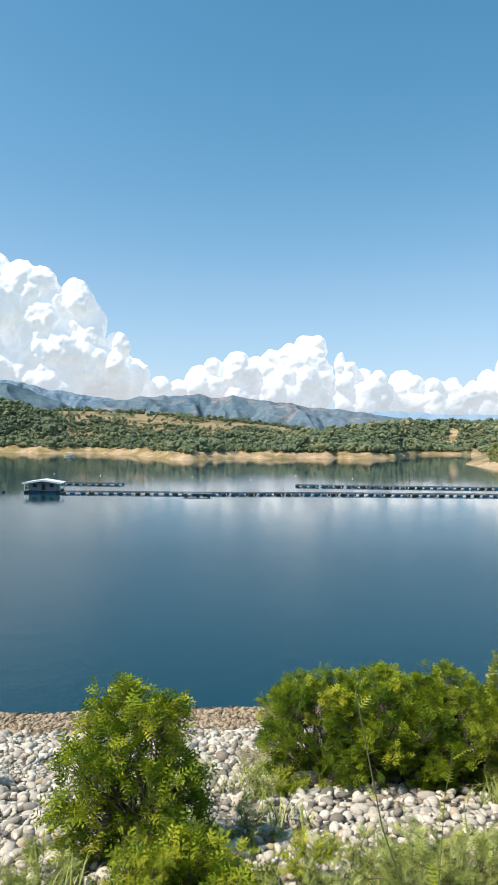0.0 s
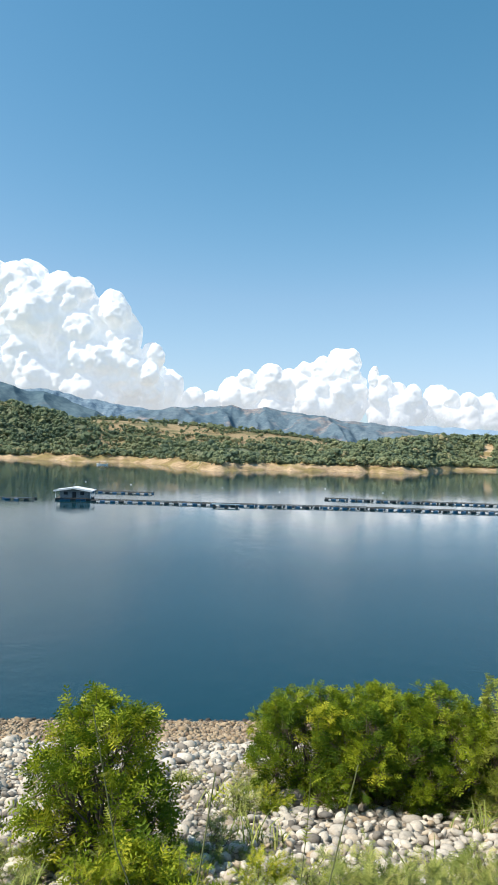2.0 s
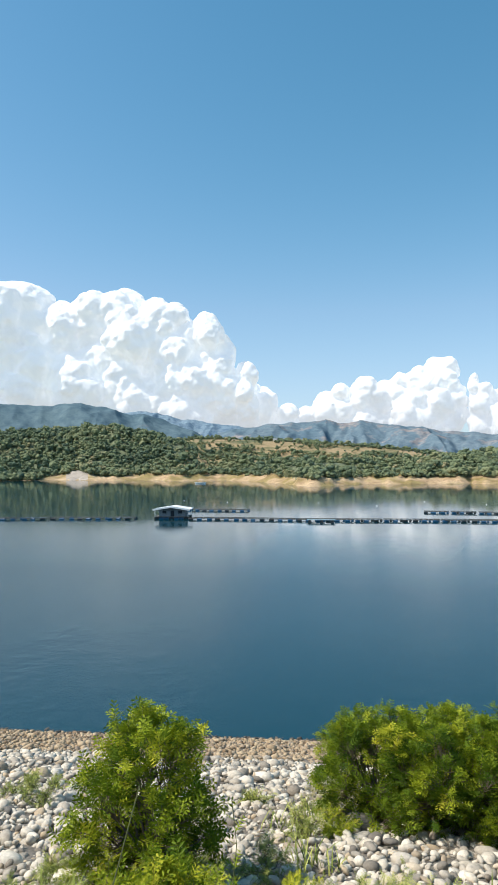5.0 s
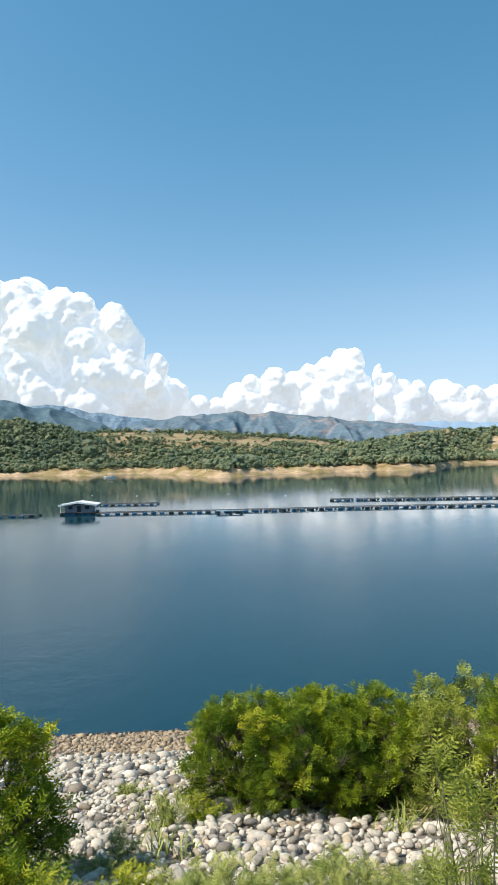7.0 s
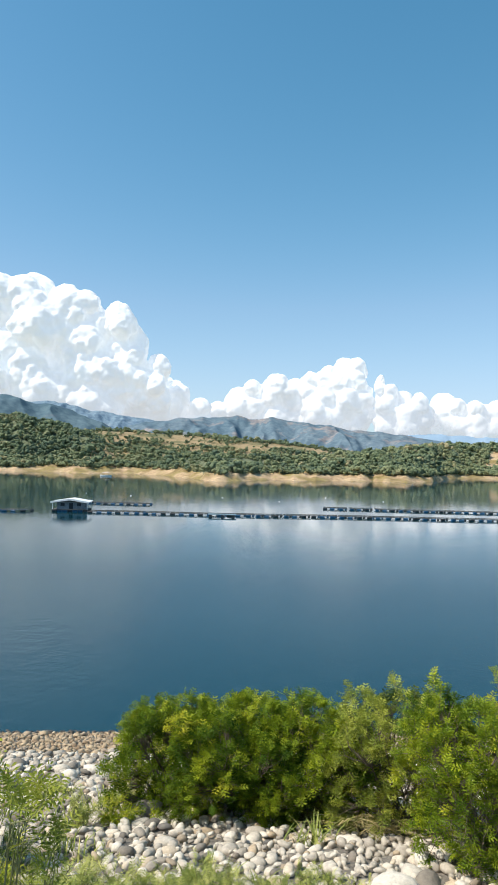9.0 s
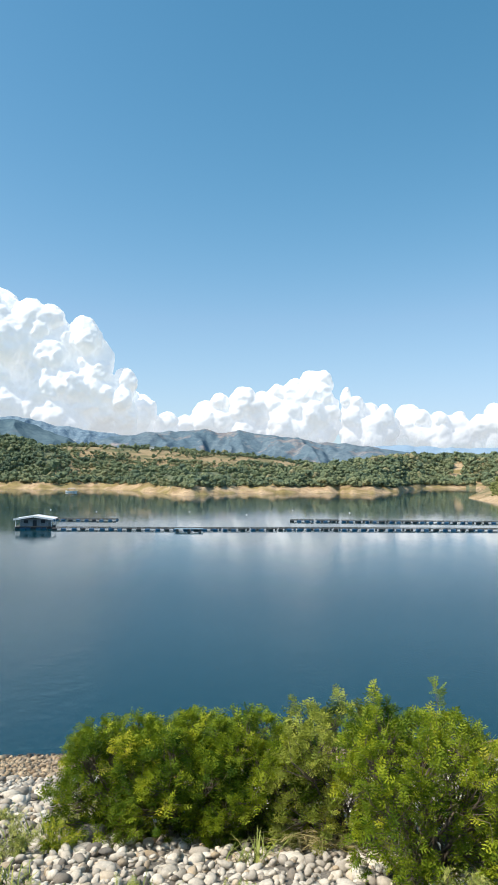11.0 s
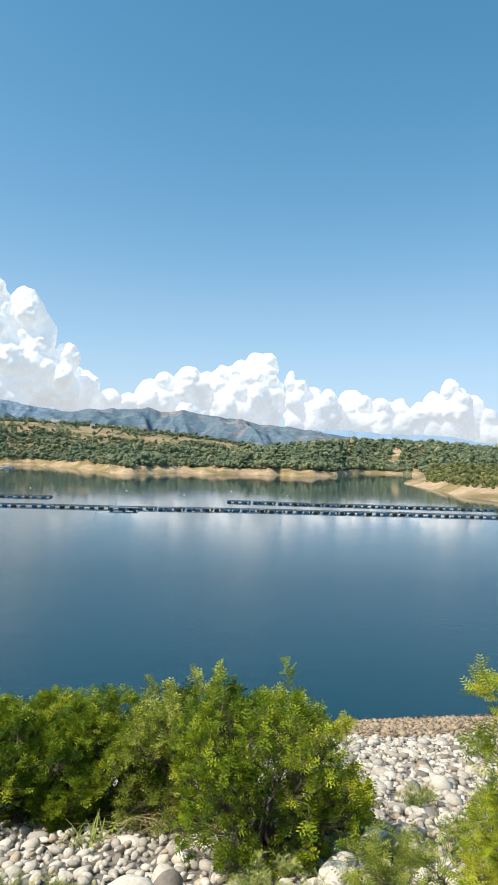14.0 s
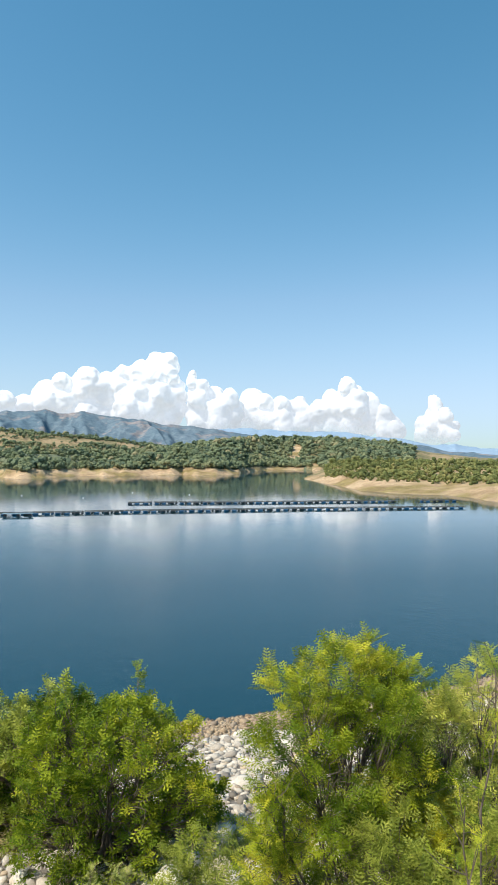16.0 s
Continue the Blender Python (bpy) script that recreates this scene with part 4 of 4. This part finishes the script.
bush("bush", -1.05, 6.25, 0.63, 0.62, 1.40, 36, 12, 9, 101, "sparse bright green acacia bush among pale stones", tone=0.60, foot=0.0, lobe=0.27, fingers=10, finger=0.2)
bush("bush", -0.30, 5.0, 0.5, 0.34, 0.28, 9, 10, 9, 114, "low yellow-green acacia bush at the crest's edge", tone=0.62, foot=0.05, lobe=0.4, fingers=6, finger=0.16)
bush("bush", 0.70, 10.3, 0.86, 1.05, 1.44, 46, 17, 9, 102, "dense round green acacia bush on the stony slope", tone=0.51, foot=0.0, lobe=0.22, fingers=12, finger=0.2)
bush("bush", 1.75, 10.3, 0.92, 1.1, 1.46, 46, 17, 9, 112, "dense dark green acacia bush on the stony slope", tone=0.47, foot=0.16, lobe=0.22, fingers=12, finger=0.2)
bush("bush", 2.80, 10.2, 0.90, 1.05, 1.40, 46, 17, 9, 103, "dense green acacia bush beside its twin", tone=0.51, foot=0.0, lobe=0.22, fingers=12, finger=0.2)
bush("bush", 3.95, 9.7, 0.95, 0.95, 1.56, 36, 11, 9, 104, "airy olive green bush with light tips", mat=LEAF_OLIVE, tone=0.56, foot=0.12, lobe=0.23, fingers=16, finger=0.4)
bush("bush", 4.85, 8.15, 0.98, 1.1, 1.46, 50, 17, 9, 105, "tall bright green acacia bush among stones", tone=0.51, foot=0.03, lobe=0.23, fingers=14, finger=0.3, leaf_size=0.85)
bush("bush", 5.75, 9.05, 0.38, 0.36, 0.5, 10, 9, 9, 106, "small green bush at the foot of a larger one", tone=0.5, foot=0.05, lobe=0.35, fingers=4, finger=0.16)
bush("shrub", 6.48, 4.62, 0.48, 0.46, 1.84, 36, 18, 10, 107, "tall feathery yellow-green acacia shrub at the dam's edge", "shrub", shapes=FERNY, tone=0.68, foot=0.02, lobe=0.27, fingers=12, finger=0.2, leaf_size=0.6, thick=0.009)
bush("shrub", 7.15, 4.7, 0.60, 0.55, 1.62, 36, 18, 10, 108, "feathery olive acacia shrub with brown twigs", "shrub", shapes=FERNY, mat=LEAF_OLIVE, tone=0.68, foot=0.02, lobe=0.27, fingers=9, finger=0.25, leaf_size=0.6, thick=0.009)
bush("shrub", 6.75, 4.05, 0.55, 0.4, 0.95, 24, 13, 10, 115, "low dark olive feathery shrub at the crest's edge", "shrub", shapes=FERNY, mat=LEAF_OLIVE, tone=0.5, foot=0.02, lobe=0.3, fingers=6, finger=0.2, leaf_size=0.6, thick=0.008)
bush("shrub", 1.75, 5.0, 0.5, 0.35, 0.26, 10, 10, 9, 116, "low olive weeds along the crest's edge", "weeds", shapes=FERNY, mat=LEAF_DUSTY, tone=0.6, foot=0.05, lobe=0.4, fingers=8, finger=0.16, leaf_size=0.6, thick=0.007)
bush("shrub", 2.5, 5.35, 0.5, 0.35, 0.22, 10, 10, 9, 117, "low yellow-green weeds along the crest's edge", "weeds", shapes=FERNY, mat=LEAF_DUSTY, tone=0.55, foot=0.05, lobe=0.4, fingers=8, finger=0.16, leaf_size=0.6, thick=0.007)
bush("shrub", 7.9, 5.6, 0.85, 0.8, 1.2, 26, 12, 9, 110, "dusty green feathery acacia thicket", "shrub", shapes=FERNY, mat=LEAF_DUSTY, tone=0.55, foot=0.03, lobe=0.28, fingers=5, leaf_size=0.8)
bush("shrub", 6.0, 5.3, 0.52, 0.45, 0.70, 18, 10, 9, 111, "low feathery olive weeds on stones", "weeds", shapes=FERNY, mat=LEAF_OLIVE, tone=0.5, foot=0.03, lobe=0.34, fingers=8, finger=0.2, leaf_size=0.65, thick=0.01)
plant("shrub", 6.30, 4.5, 0.07, 0.07, 1.74, 3, 12, 10, 109, "slender acacia branch leaning out over the stones", "shrub", shapes=FINE_LEAVES, tone=0.62, low=0.4, leaf_size=0.7, twig=0.18, thick=0.009, lean=(-0.36, -0.25), hollow=0.45)
plant("shrub", 6.66, 3.4, 0.2, 0.2, 1.72, 3, 14, 10, 113, "slender leafy acacia sapling on the crest's edge", "shrub", shapes=FINE_LEAVES, mat=LEAF, tone=0.62, low=0.4, leaf_size=0.45, twig=0.17, thick=0.009)


# ---- floating hut and fish cages ----
def drum(name, parent, c, along, mat, r=0.29, l=0.9):
    bm = bmesh.new()
    way = Vector(along).normalized()
    a = Vector(c) - way * l / 2
    rod(bm, a, a + way * l, r, r, 12)
    for k in (0.3, 0.7):
        p = a + way * l * k
        rod(bm, p - way * 0.03, p + way * 0.03, r * 1.06, r * 1.06, 12)
    return part(name, bm, mat, parent)


def floating_hut(x, y, rz):
    top = new("floating_hut")
    top.matrix_world = pose(x, y, 0, 0, 0, rz)
    part("platform", box(bmesh.new(), (0, 0, 0.42), (7.2, 5.2, 0.12), bevel=0.02), BAMBOO, top, "weathered timber deck")
    bm = bmesh.new()
    for px, py, sx, sy in ((0, -1.75, 5.4, 0.08), (0, 1.75, 5.4, 0.08), (-2.7, 0, 0.08, 3.42), (2.7, 0, 0.08, 3.42)):
        box(bm, (px, py, 1.2), (sx, sy, 1.44))
    walls = part("wall", bm, GREY_WALL, top, "grey plywood walls")
    for px, w, h, z in ((-1.6, 0.8, 0.6, 1.4), (0.1, 0.75, 1.2, 1.1), (1.7, 0.8, 0.6, 1.4)):
        bm = box(bmesh.new(), (px, -1.81, z), (w, 0.05, h))
        part("opening", bm, DARK_GAP, walls, "dark opening")
    for side in (-1, 1):
        bm = bmesh.new()
        box(bm, (side * 1.92, 0, 2.26), (3.95, 5.6, 0.07), ry=side * 0.155, bevel=0.015)
        roof = part("roof_sheet", bm, WHITE_SHEET, top, "white painted roof sheet")
        bm = bmesh.new()
        box(bm, (side * 1.92, -2.8, 2.2), (3.95, 0.08, 0.34), ry=side * 0.155)
        part("fascia", bm, WHITE_SHEET, roof)
    for px in (-3.45, 3.45):
        for py in (-2.4, 2.4):
            part("post", rod(bmesh.new(), (px, py, 0.45), (px, py, 2.02), 0.06, 0.05, 8), WHITE_SHEET, top)
    part("railing", rod(bmesh.new(), (2.9, -2.5, 1.1), (3.45, -2.5, 1.1), 0.03, 0.03), BAMBOO, top)
    for k in range(7):
        for py in (-2.2, 2.2):
            drum("drum", top, (-3.1 + k * 1.03, py, 0.12), (1, 0, 0), BLUE_DRUM if k % 3 else BLACK_DRUM)
    return tagged(top, "small floating hut with a white gable roof on drums", "hut")


floating_hut(-56.3, 129.5, 14)


def fish_cage(blue, label):
    top = new("fish_cage")
    for py in (-1.3, 1.3):
        part("rail", rod(bmesh.new(), (-2.75, py, 0.34), (2.75, py, 0.36), 0.085, 0.075, 6), BAMBOO, top)
    for px in (-2.3, 0.0, 2.3):
        part("crossbar", rod(bmesh.new(), (px, -1.6, 0.40), (px, 1.6, 0.40), 0.035, 0.035, 6), BAMBOO, top)
    for k in range(6):
        px = -2.35 + 0.94 * k + 0.14 * math.sin(k * 2.3 + blue)
        if k % 2:
            drum("drum", top, (px + 0.3, 1.3, 0.12), (0.4, 1, 0), BLACK_DRUM if blue else BLUE_DRUM, 0.19, 0.7)
        else:
            drum("drum", top, (px, -1.3, 0.14), (1, 0.5 * math.sin(k * 1.7 + blue), 0), BLUE_DRUM if (k // 2 + blue) % 3 else BLACK_DRUM, 0.2, 0.95)
    bm = bmesh.new()
    for k in range(9):
        a, b = -2.3 + k * 0.51, -1.79 + k * 0.51
        rod(bm, (a, -0.9, 0.42 + 0.05 * (k % 2)), (b, -0.9, 0.47 - 0.05 * (k % 2)), 0.025, 0.03, 5)
    part("net_edge", bm, PALE_NET if blue else BAMBOO, top, "pale net rope along the frame")
    return tagged(top, label, "fish cage", "fish cages")


CAGE_A = fish_cage(1, "floating fish cage frame on blue drums")
CAGE_B = fish_cage(0, "floating fish cage frame on dark drums")


def cage_row(xs, ys, x0, x1, skip, seed):
    rng = np.random.default_rng(seed)
    x, k = x0, 0
    while x < x1:
        y = float(np.interp(x, xs, ys))
        slope = math.degrees(math.atan2(float(np.interp(x + 3, xs, ys)) - y, 3))
        if not any(a < x < b for a, b in skip):
            yield pose(x, y + rng.normal(0, 0.18), 0, 0, 0, slope + rng.normal(0, 2.0)), rng.random() < (0.25 if x < -48 else 0.6)
        x += 5.5 + (rng.random() < 0.12) * 0.5
        k += 1


rows = list(cage_row([-95, -88, -74, -59, -42, -25, -8, 15, 36, 66], [113, 116, 121.5, 126, 129.5, 131.5, 136, 140, 143, 146.5], -104, 67, [(-60.5, -51)], 1))
rows += list(cage_row([-6, 17, 41, 56, 76], [160, 161.6, 164.5, 166.5, 168.7], -4, 77, [(58, 68)], 2))
rows += list(cage_row([-61, -50], [151.6, 153], -61, -48, [], 3))
CAGE_A.matrix_world, CAGE_B.matrix_world = rows[0][0], rows[1][0]
for m, blue in rows[2:]:
    copy_thing(CAGE_A if blue else CAGE_B, m)


def work_raft(x, y, rz):
    top = new("work_raft")
    top.matrix_world = pose(x, y, 0, 0, 0, rz)
    part("deck", box(bmesh.new(), (0, 0, 0.5), (5.5, 1.6, 0.12), bevel=0.02), PALE_NET, top, "pale timber deck")
    for px in (-2.2, 0.1, 2.2):
        drum("drum", top, (px, -0.5, 0.15), (0, 1, 0), BLACK_DRUM)
    return tagged(top, "pale plank raft beside the fish cages", "raft")


work_raft(-24.5, 128.6, 8)


def buoy(x, y):
    top = new("buoy")
    top.location = (x, y, 0)
    bm = bmesh.new()
    bmesh.ops.create_uvsphere(bm, u_segments=12, v_segments=8, radius=0.16, matrix=Matrix.Translation((0, 0, 0.1)))
    part("float", bm, WHITE_SHEET, top, smooth=True)
    part("eye", rod(bmesh.new(), (0, 0, 0.24), (0, 0, 0.3), 0.03, 0.03), BLACK_DRUM, top)
    return tagged(top, "small white buoy floating on the lake", "buoy", "buoys")


for bx, by in ((-38, 190), (-20, 180), (-64, 185), (8, 195), (-9, 205), (-80, 190)):
    buoy(bx, by)


def boat(x, y, rz):
    top = new("boat")
    top.matrix_world = pose(x, y, 0, 0, 0, rz)
    bm = bmesh.new()
    rings = []
    for k in range(9):
        u = k / 8 * 2 - 1
        w = 0.75 * (1 - abs(u) ** 2.4) + 0.04
        rings.append([bm.verts.new((u * 3.2, sx * w, zz + 0.35 * abs(u) ** 3)) for sx, zz in ((-1, 0.65), (-0.7, -0.15), (0.7, -0.15), (1, 0.65))])
    for a, b in zip(rings, rings[1:]):
        for j in range(3):
            bm.faces.new((a[j], a[j + 1], b[j + 1], b[j]))
        bm.faces.new((a[3], a[0], b[0], b[3]))
    bmesh.ops.recalc_face_normals(bm, faces=bm.faces)
    part("hull", bm, WHITE_SHEET, top, "white painted hull")
    part("canopy", box(bmesh.new(), (0, 0, 2.1), (3.6, 1.7, 0.1), bevel=0.03), WHITE_SHEET, top, "flat white canopy")
    for px in (-1.6, 1.6):
        for py in (-0.7, 0.7):
            part("post", rod(bmesh.new(), (px, py, 0.5), (px, py, 2.08), 0.04, 0.04), BAMBOO, top)
    for side in (-1, 1):
        part("outrigger", rod(bmesh.new(), (-2.4, side * 1.9, 0.12), (2.4, side * 1.9, 0.12), 0.08, 0.06), PALE_NET, top)
    return tagged(top, "white outrigger boat with a canopy moored offshore", "boat")


boat(-140, 352, 10)


# ---- small plants, straw, loose stones ----
def sprout(x, y, high, leaves, seed, label, lean=(0.0, 0.0), size=0.8, mat=None):
    """One thin upright stem with feathered leaves."""
    rng = np.random.default_rng(seed)
    z = float(land(x, y))
    u = np.linspace(0, 1, 7)[:, None]
    path = u * np.array([lean[0], lean[1], high]) + u * u * np.array([lean[0], lean[1], 0]) * 0.4 + np.vstack([np.zeros(3), rng.normal(0, 0.03, (6, 3))])
    SV, ST = [], []
    tube(SV, ST, path, 0.0032, 0.0012)
    P, W, N = [], [], []
    for k in range(leaves):
        t = 0.35 + 0.65 * (k + 0.5) / leaves
        i = min(int(t * 6), 5)
        P.append(path[i] + (path[i + 1] - path[i]) * (t * 6 - i))
        a = k * 2.4 + rng.normal(0, 0.4)
        d = np.array([math.cos(a), math.sin(a), 0.5 + 0.4 * t])
        W.append(d / np.linalg.norm(d))
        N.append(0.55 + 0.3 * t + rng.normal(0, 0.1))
    P, W = np.array(P), np.array(W)
    side = np.cross(np.array([0, 0, 1.0]) + rng.normal(0, 0.3, W.shape), W)
    side /= np.linalg.norm(side, axis=1)[:, None]
    m3 = np.stack([W, side, np.cross(W, side)], -1) * (size * rng.uniform(0.5, 0.9, len(P)))[:, None, None]
    V, T, N = joined(FINE_LEAVES, rng.integers(0, 3, len(P)), m3, P, np.clip(N, 0, 1))
    top = new("sapling")
    top.location = (x, y, z)
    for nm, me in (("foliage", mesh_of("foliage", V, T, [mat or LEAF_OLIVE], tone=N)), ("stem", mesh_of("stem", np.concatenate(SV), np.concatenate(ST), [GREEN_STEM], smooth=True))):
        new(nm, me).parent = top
    return tagged(top, label, "sapling", "saplings on the crest")


def weeds(spots, seed):
    rng = np.random.default_rng(seed)
    for k, (x, y, r, h, tone) in enumerate(spots):
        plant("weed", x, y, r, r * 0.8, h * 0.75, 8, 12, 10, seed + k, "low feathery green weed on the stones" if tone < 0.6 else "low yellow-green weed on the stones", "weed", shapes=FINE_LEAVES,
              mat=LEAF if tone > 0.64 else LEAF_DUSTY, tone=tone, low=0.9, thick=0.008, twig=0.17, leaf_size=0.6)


weeds([(4.85, 6.75, 0.35, 0.4, 0.62), (-0.55, 4.75, 0.42, 0.62, 0.72), (0.1, 4.9, 0.4, 0.5, 0.68), (-0.25, 5.5, 0.4, 0.45, 0.55), (0.75, 4.6, 0.4, 0.45, 0.6), (1.35, 4.8, 0.45, 0.5, 0.5), (1.9, 5.0, 0.4, 0.4, 0.5), 
       (0.0, 6.7, 0.32, 0.5, 0.55), (-0.05, 8.6, 0.3, 0.45, 0.6), (0.25, 9.0, 0.25, 0.38, 0.66), (-1.5, 5.2, 0.3, 0.35, 0.5), (-1.75, 5.9, 0.25, 0.3, 0.45), (-1.36, 10.8, 0.2, 0.3, 0.6), (-0.3, 10.7, 0.3, 0.22, 0.5),
       (5.35, 6.1, 0.3, 0.28, 0.5), (5.6, 5.3, 0.35, 0.35, 0.45), (6.1, 7.6, 0.35, 0.28, 0.5), (6.9, 8.2, 0.4, 0.3, 0.48), (7.3, 7.0, 0.45, 0.45, 0.5), (6.9, 10.6, 0.35, 0.4, 0.5), (7.7, 9.0, 0.5, 0.6, 0.55), (-4.4, 9.4, 0.4, 0.5, 0.5), (-5.2, 10.0, 0.4, 0.5, 0.5), (3.3, 9.35, 0.3, 0.4, 0.4), (1.1, 5.5, 0.4, 0.6, 0.62), (1.6, 5.25, 0.45, 0.55, 0.55), (2.4, 5.3, 0.45, 0.6, 0.6), (2.9, 5.6, 0.35, 0.5, 0.55), (3.3, 6.3, 0.3, 0.3, 0.55), (0.6, 5.3, 0.35, 0.5, 0.7), (-0.4, 5.1, 0.4, 0.6, 0.66), (3.0, 10.0, 0.4, 0.45, 0.45), (-0.7, 5.9, 0.35, 0.5, 0.55)], 300)


def blades(name, spots, mat, seed, label, count, length, flat=0.0, width=0.008):
    rng = np.random.default_rng(seed)
    V, T, N = [], [], []
    for x, y, r in spots:
        for _ in range(count):
            px, py = x + rng.normal(0, r * 0.45), y + rng.normal(0, r * 0.45)
            z = float(land(px, py)) + (rng.uniform(0.08, 0.2) if flat else -0.02)
            a = rng.uniform(0, 6.28)
            d = np.array([math.cos(a), math.sin(a), 0])
            l = length * rng.uniform(0.5, 1.2)
            rise = (1 - flat) * rng.uniform(0.7, 1.0) * l
            side = np.array([-d[1], d[0], 0]) * width * rng.uniform(0.7, 1.3)
            b = len(V)
            for u, w in ((0, 1), (0.4, 0.9), (0.75, 0.6), (1, 0.05)):
                p = np.array([px, py, z]) + d * l * (0.15 * u + (0.45 + 0.4 * flat) * u * u) + np.array([0, 0, rise * (u - 0.28 * u * u) + flat * rng.uniform(-0.02, 0.05) - flat * 0.3 * l * u * d[1]])
                V += [p - side * w, p + side * w]
            T += [(b + i, b + i + 1, b + i + 3) for i in (0, 2, 4)] + [(b + i, b + i + 3, b + i + 2) for i in (0, 2, 4)]
            N += [rng.random()] * 8
    return tagged(new(name, mesh_of(name, V, T, [mat], tone=N)), label, "grass", kind="stuff")


blades("straw", [(-0.45, 12.2, 0.55), (-0.1, 11.8, 0.5), (3.35, 9.3, 0.35), (3.7, 9.0, 0.3)], STRAW, 5, "flattened dry straw lying on the stones", 90, 0.5, 0.9)
blades("dry_grass", [(-0.35, 9.3, 0.4), (-0.1, 9.9, 0.35), (0.3, 7.4, 0.4), (1.5, 5.4, 0.5), (2.3, 6.3, 0.5), (2.9, 8.6, 0.3), (3.4, 10.3, 0.4), (-1.2, 5.0, 0.4), (6.4, 7.8, 0.5), (7.6, 8.2, 0.6), (8.4, 7.4, 0.6), (9.5, 9.5, 0.8), (8.6, 11, 0.7)], LEAF_DUSTY, 6,
       "thin tufts of yellow-green grass between stones", 60, 0.42)

sprout(1.22, 1.29, 1.78, 12, 401, "tall thin weed stem with few leaves on the crest", (-0.29, 0.0), 0.6)
sprout(1.18, 2.3, 1.5, 14, 405, "bright yellow-green sapling on the crest's edge", (-0.02, 0.0), 1.0, LEAF)
sprout(0.97, 0.95, 1.66, 14, 402, "light green sapling with feathered leaves on the crest", (0.10, 0.03), 0.6, LEAF)
sprout(1.15, 1.27, 1.64, 8, 404, "yellow-green sapling on the crest", (0.13, 0.05), 0.55, LEAF)
bush("weed", 2.82, 1.66, 0.12, 0.10, 1.60, 14, 4, 5, 560, "tall feathery olive weed with arching leaves on the crest", "weed", shapes=FERNY, mat=LEAF_OLIVE, tone=0.45, foot=0.72, lobe=0.4, fingers=4, finger=0.07, leaf_size=0.36, thick=0.005, bark=GREEN_STEM, reach=0.35)

# the nearest stones, one by one
for k, (v, t) in enumerate(FINE):
    FINE[k] = mesh_of("stone", v, t, [STONE_OBJ], smooth=True)
for k in np.nonzero(single)[0]:
    ob = new("stone", FINE[k % len(FINE)])
    ob.parent = GROUND
    ob.matrix_world = Matrix.Translation((SX[k], SY[k], SZ[k])) @ Matrix(SM[k].tolist()).to_4x4()
for bx, by, br, rz in ((0.5, 9.6, 0.23, 10), (5.62, 7.45, 0.17, 30), (5.5, 7.05, 0.2, 80), (5.95, 7.15, 0.15, 50), (-1.6, 5.75, 0.2, 20), (3.75, 6.6, 0.22, 15), (4.05, 6.8, 0.17, 70)):
    ob = new("stone", FINE[int(br * 100) % len(FINE)])
    ob.parent = GROUND
    ob.matrix_world = pose(bx, by, float(land(bx, by)) + br * 0.45, 0, 0, rz) @ Matrix.Scale(br, 4)
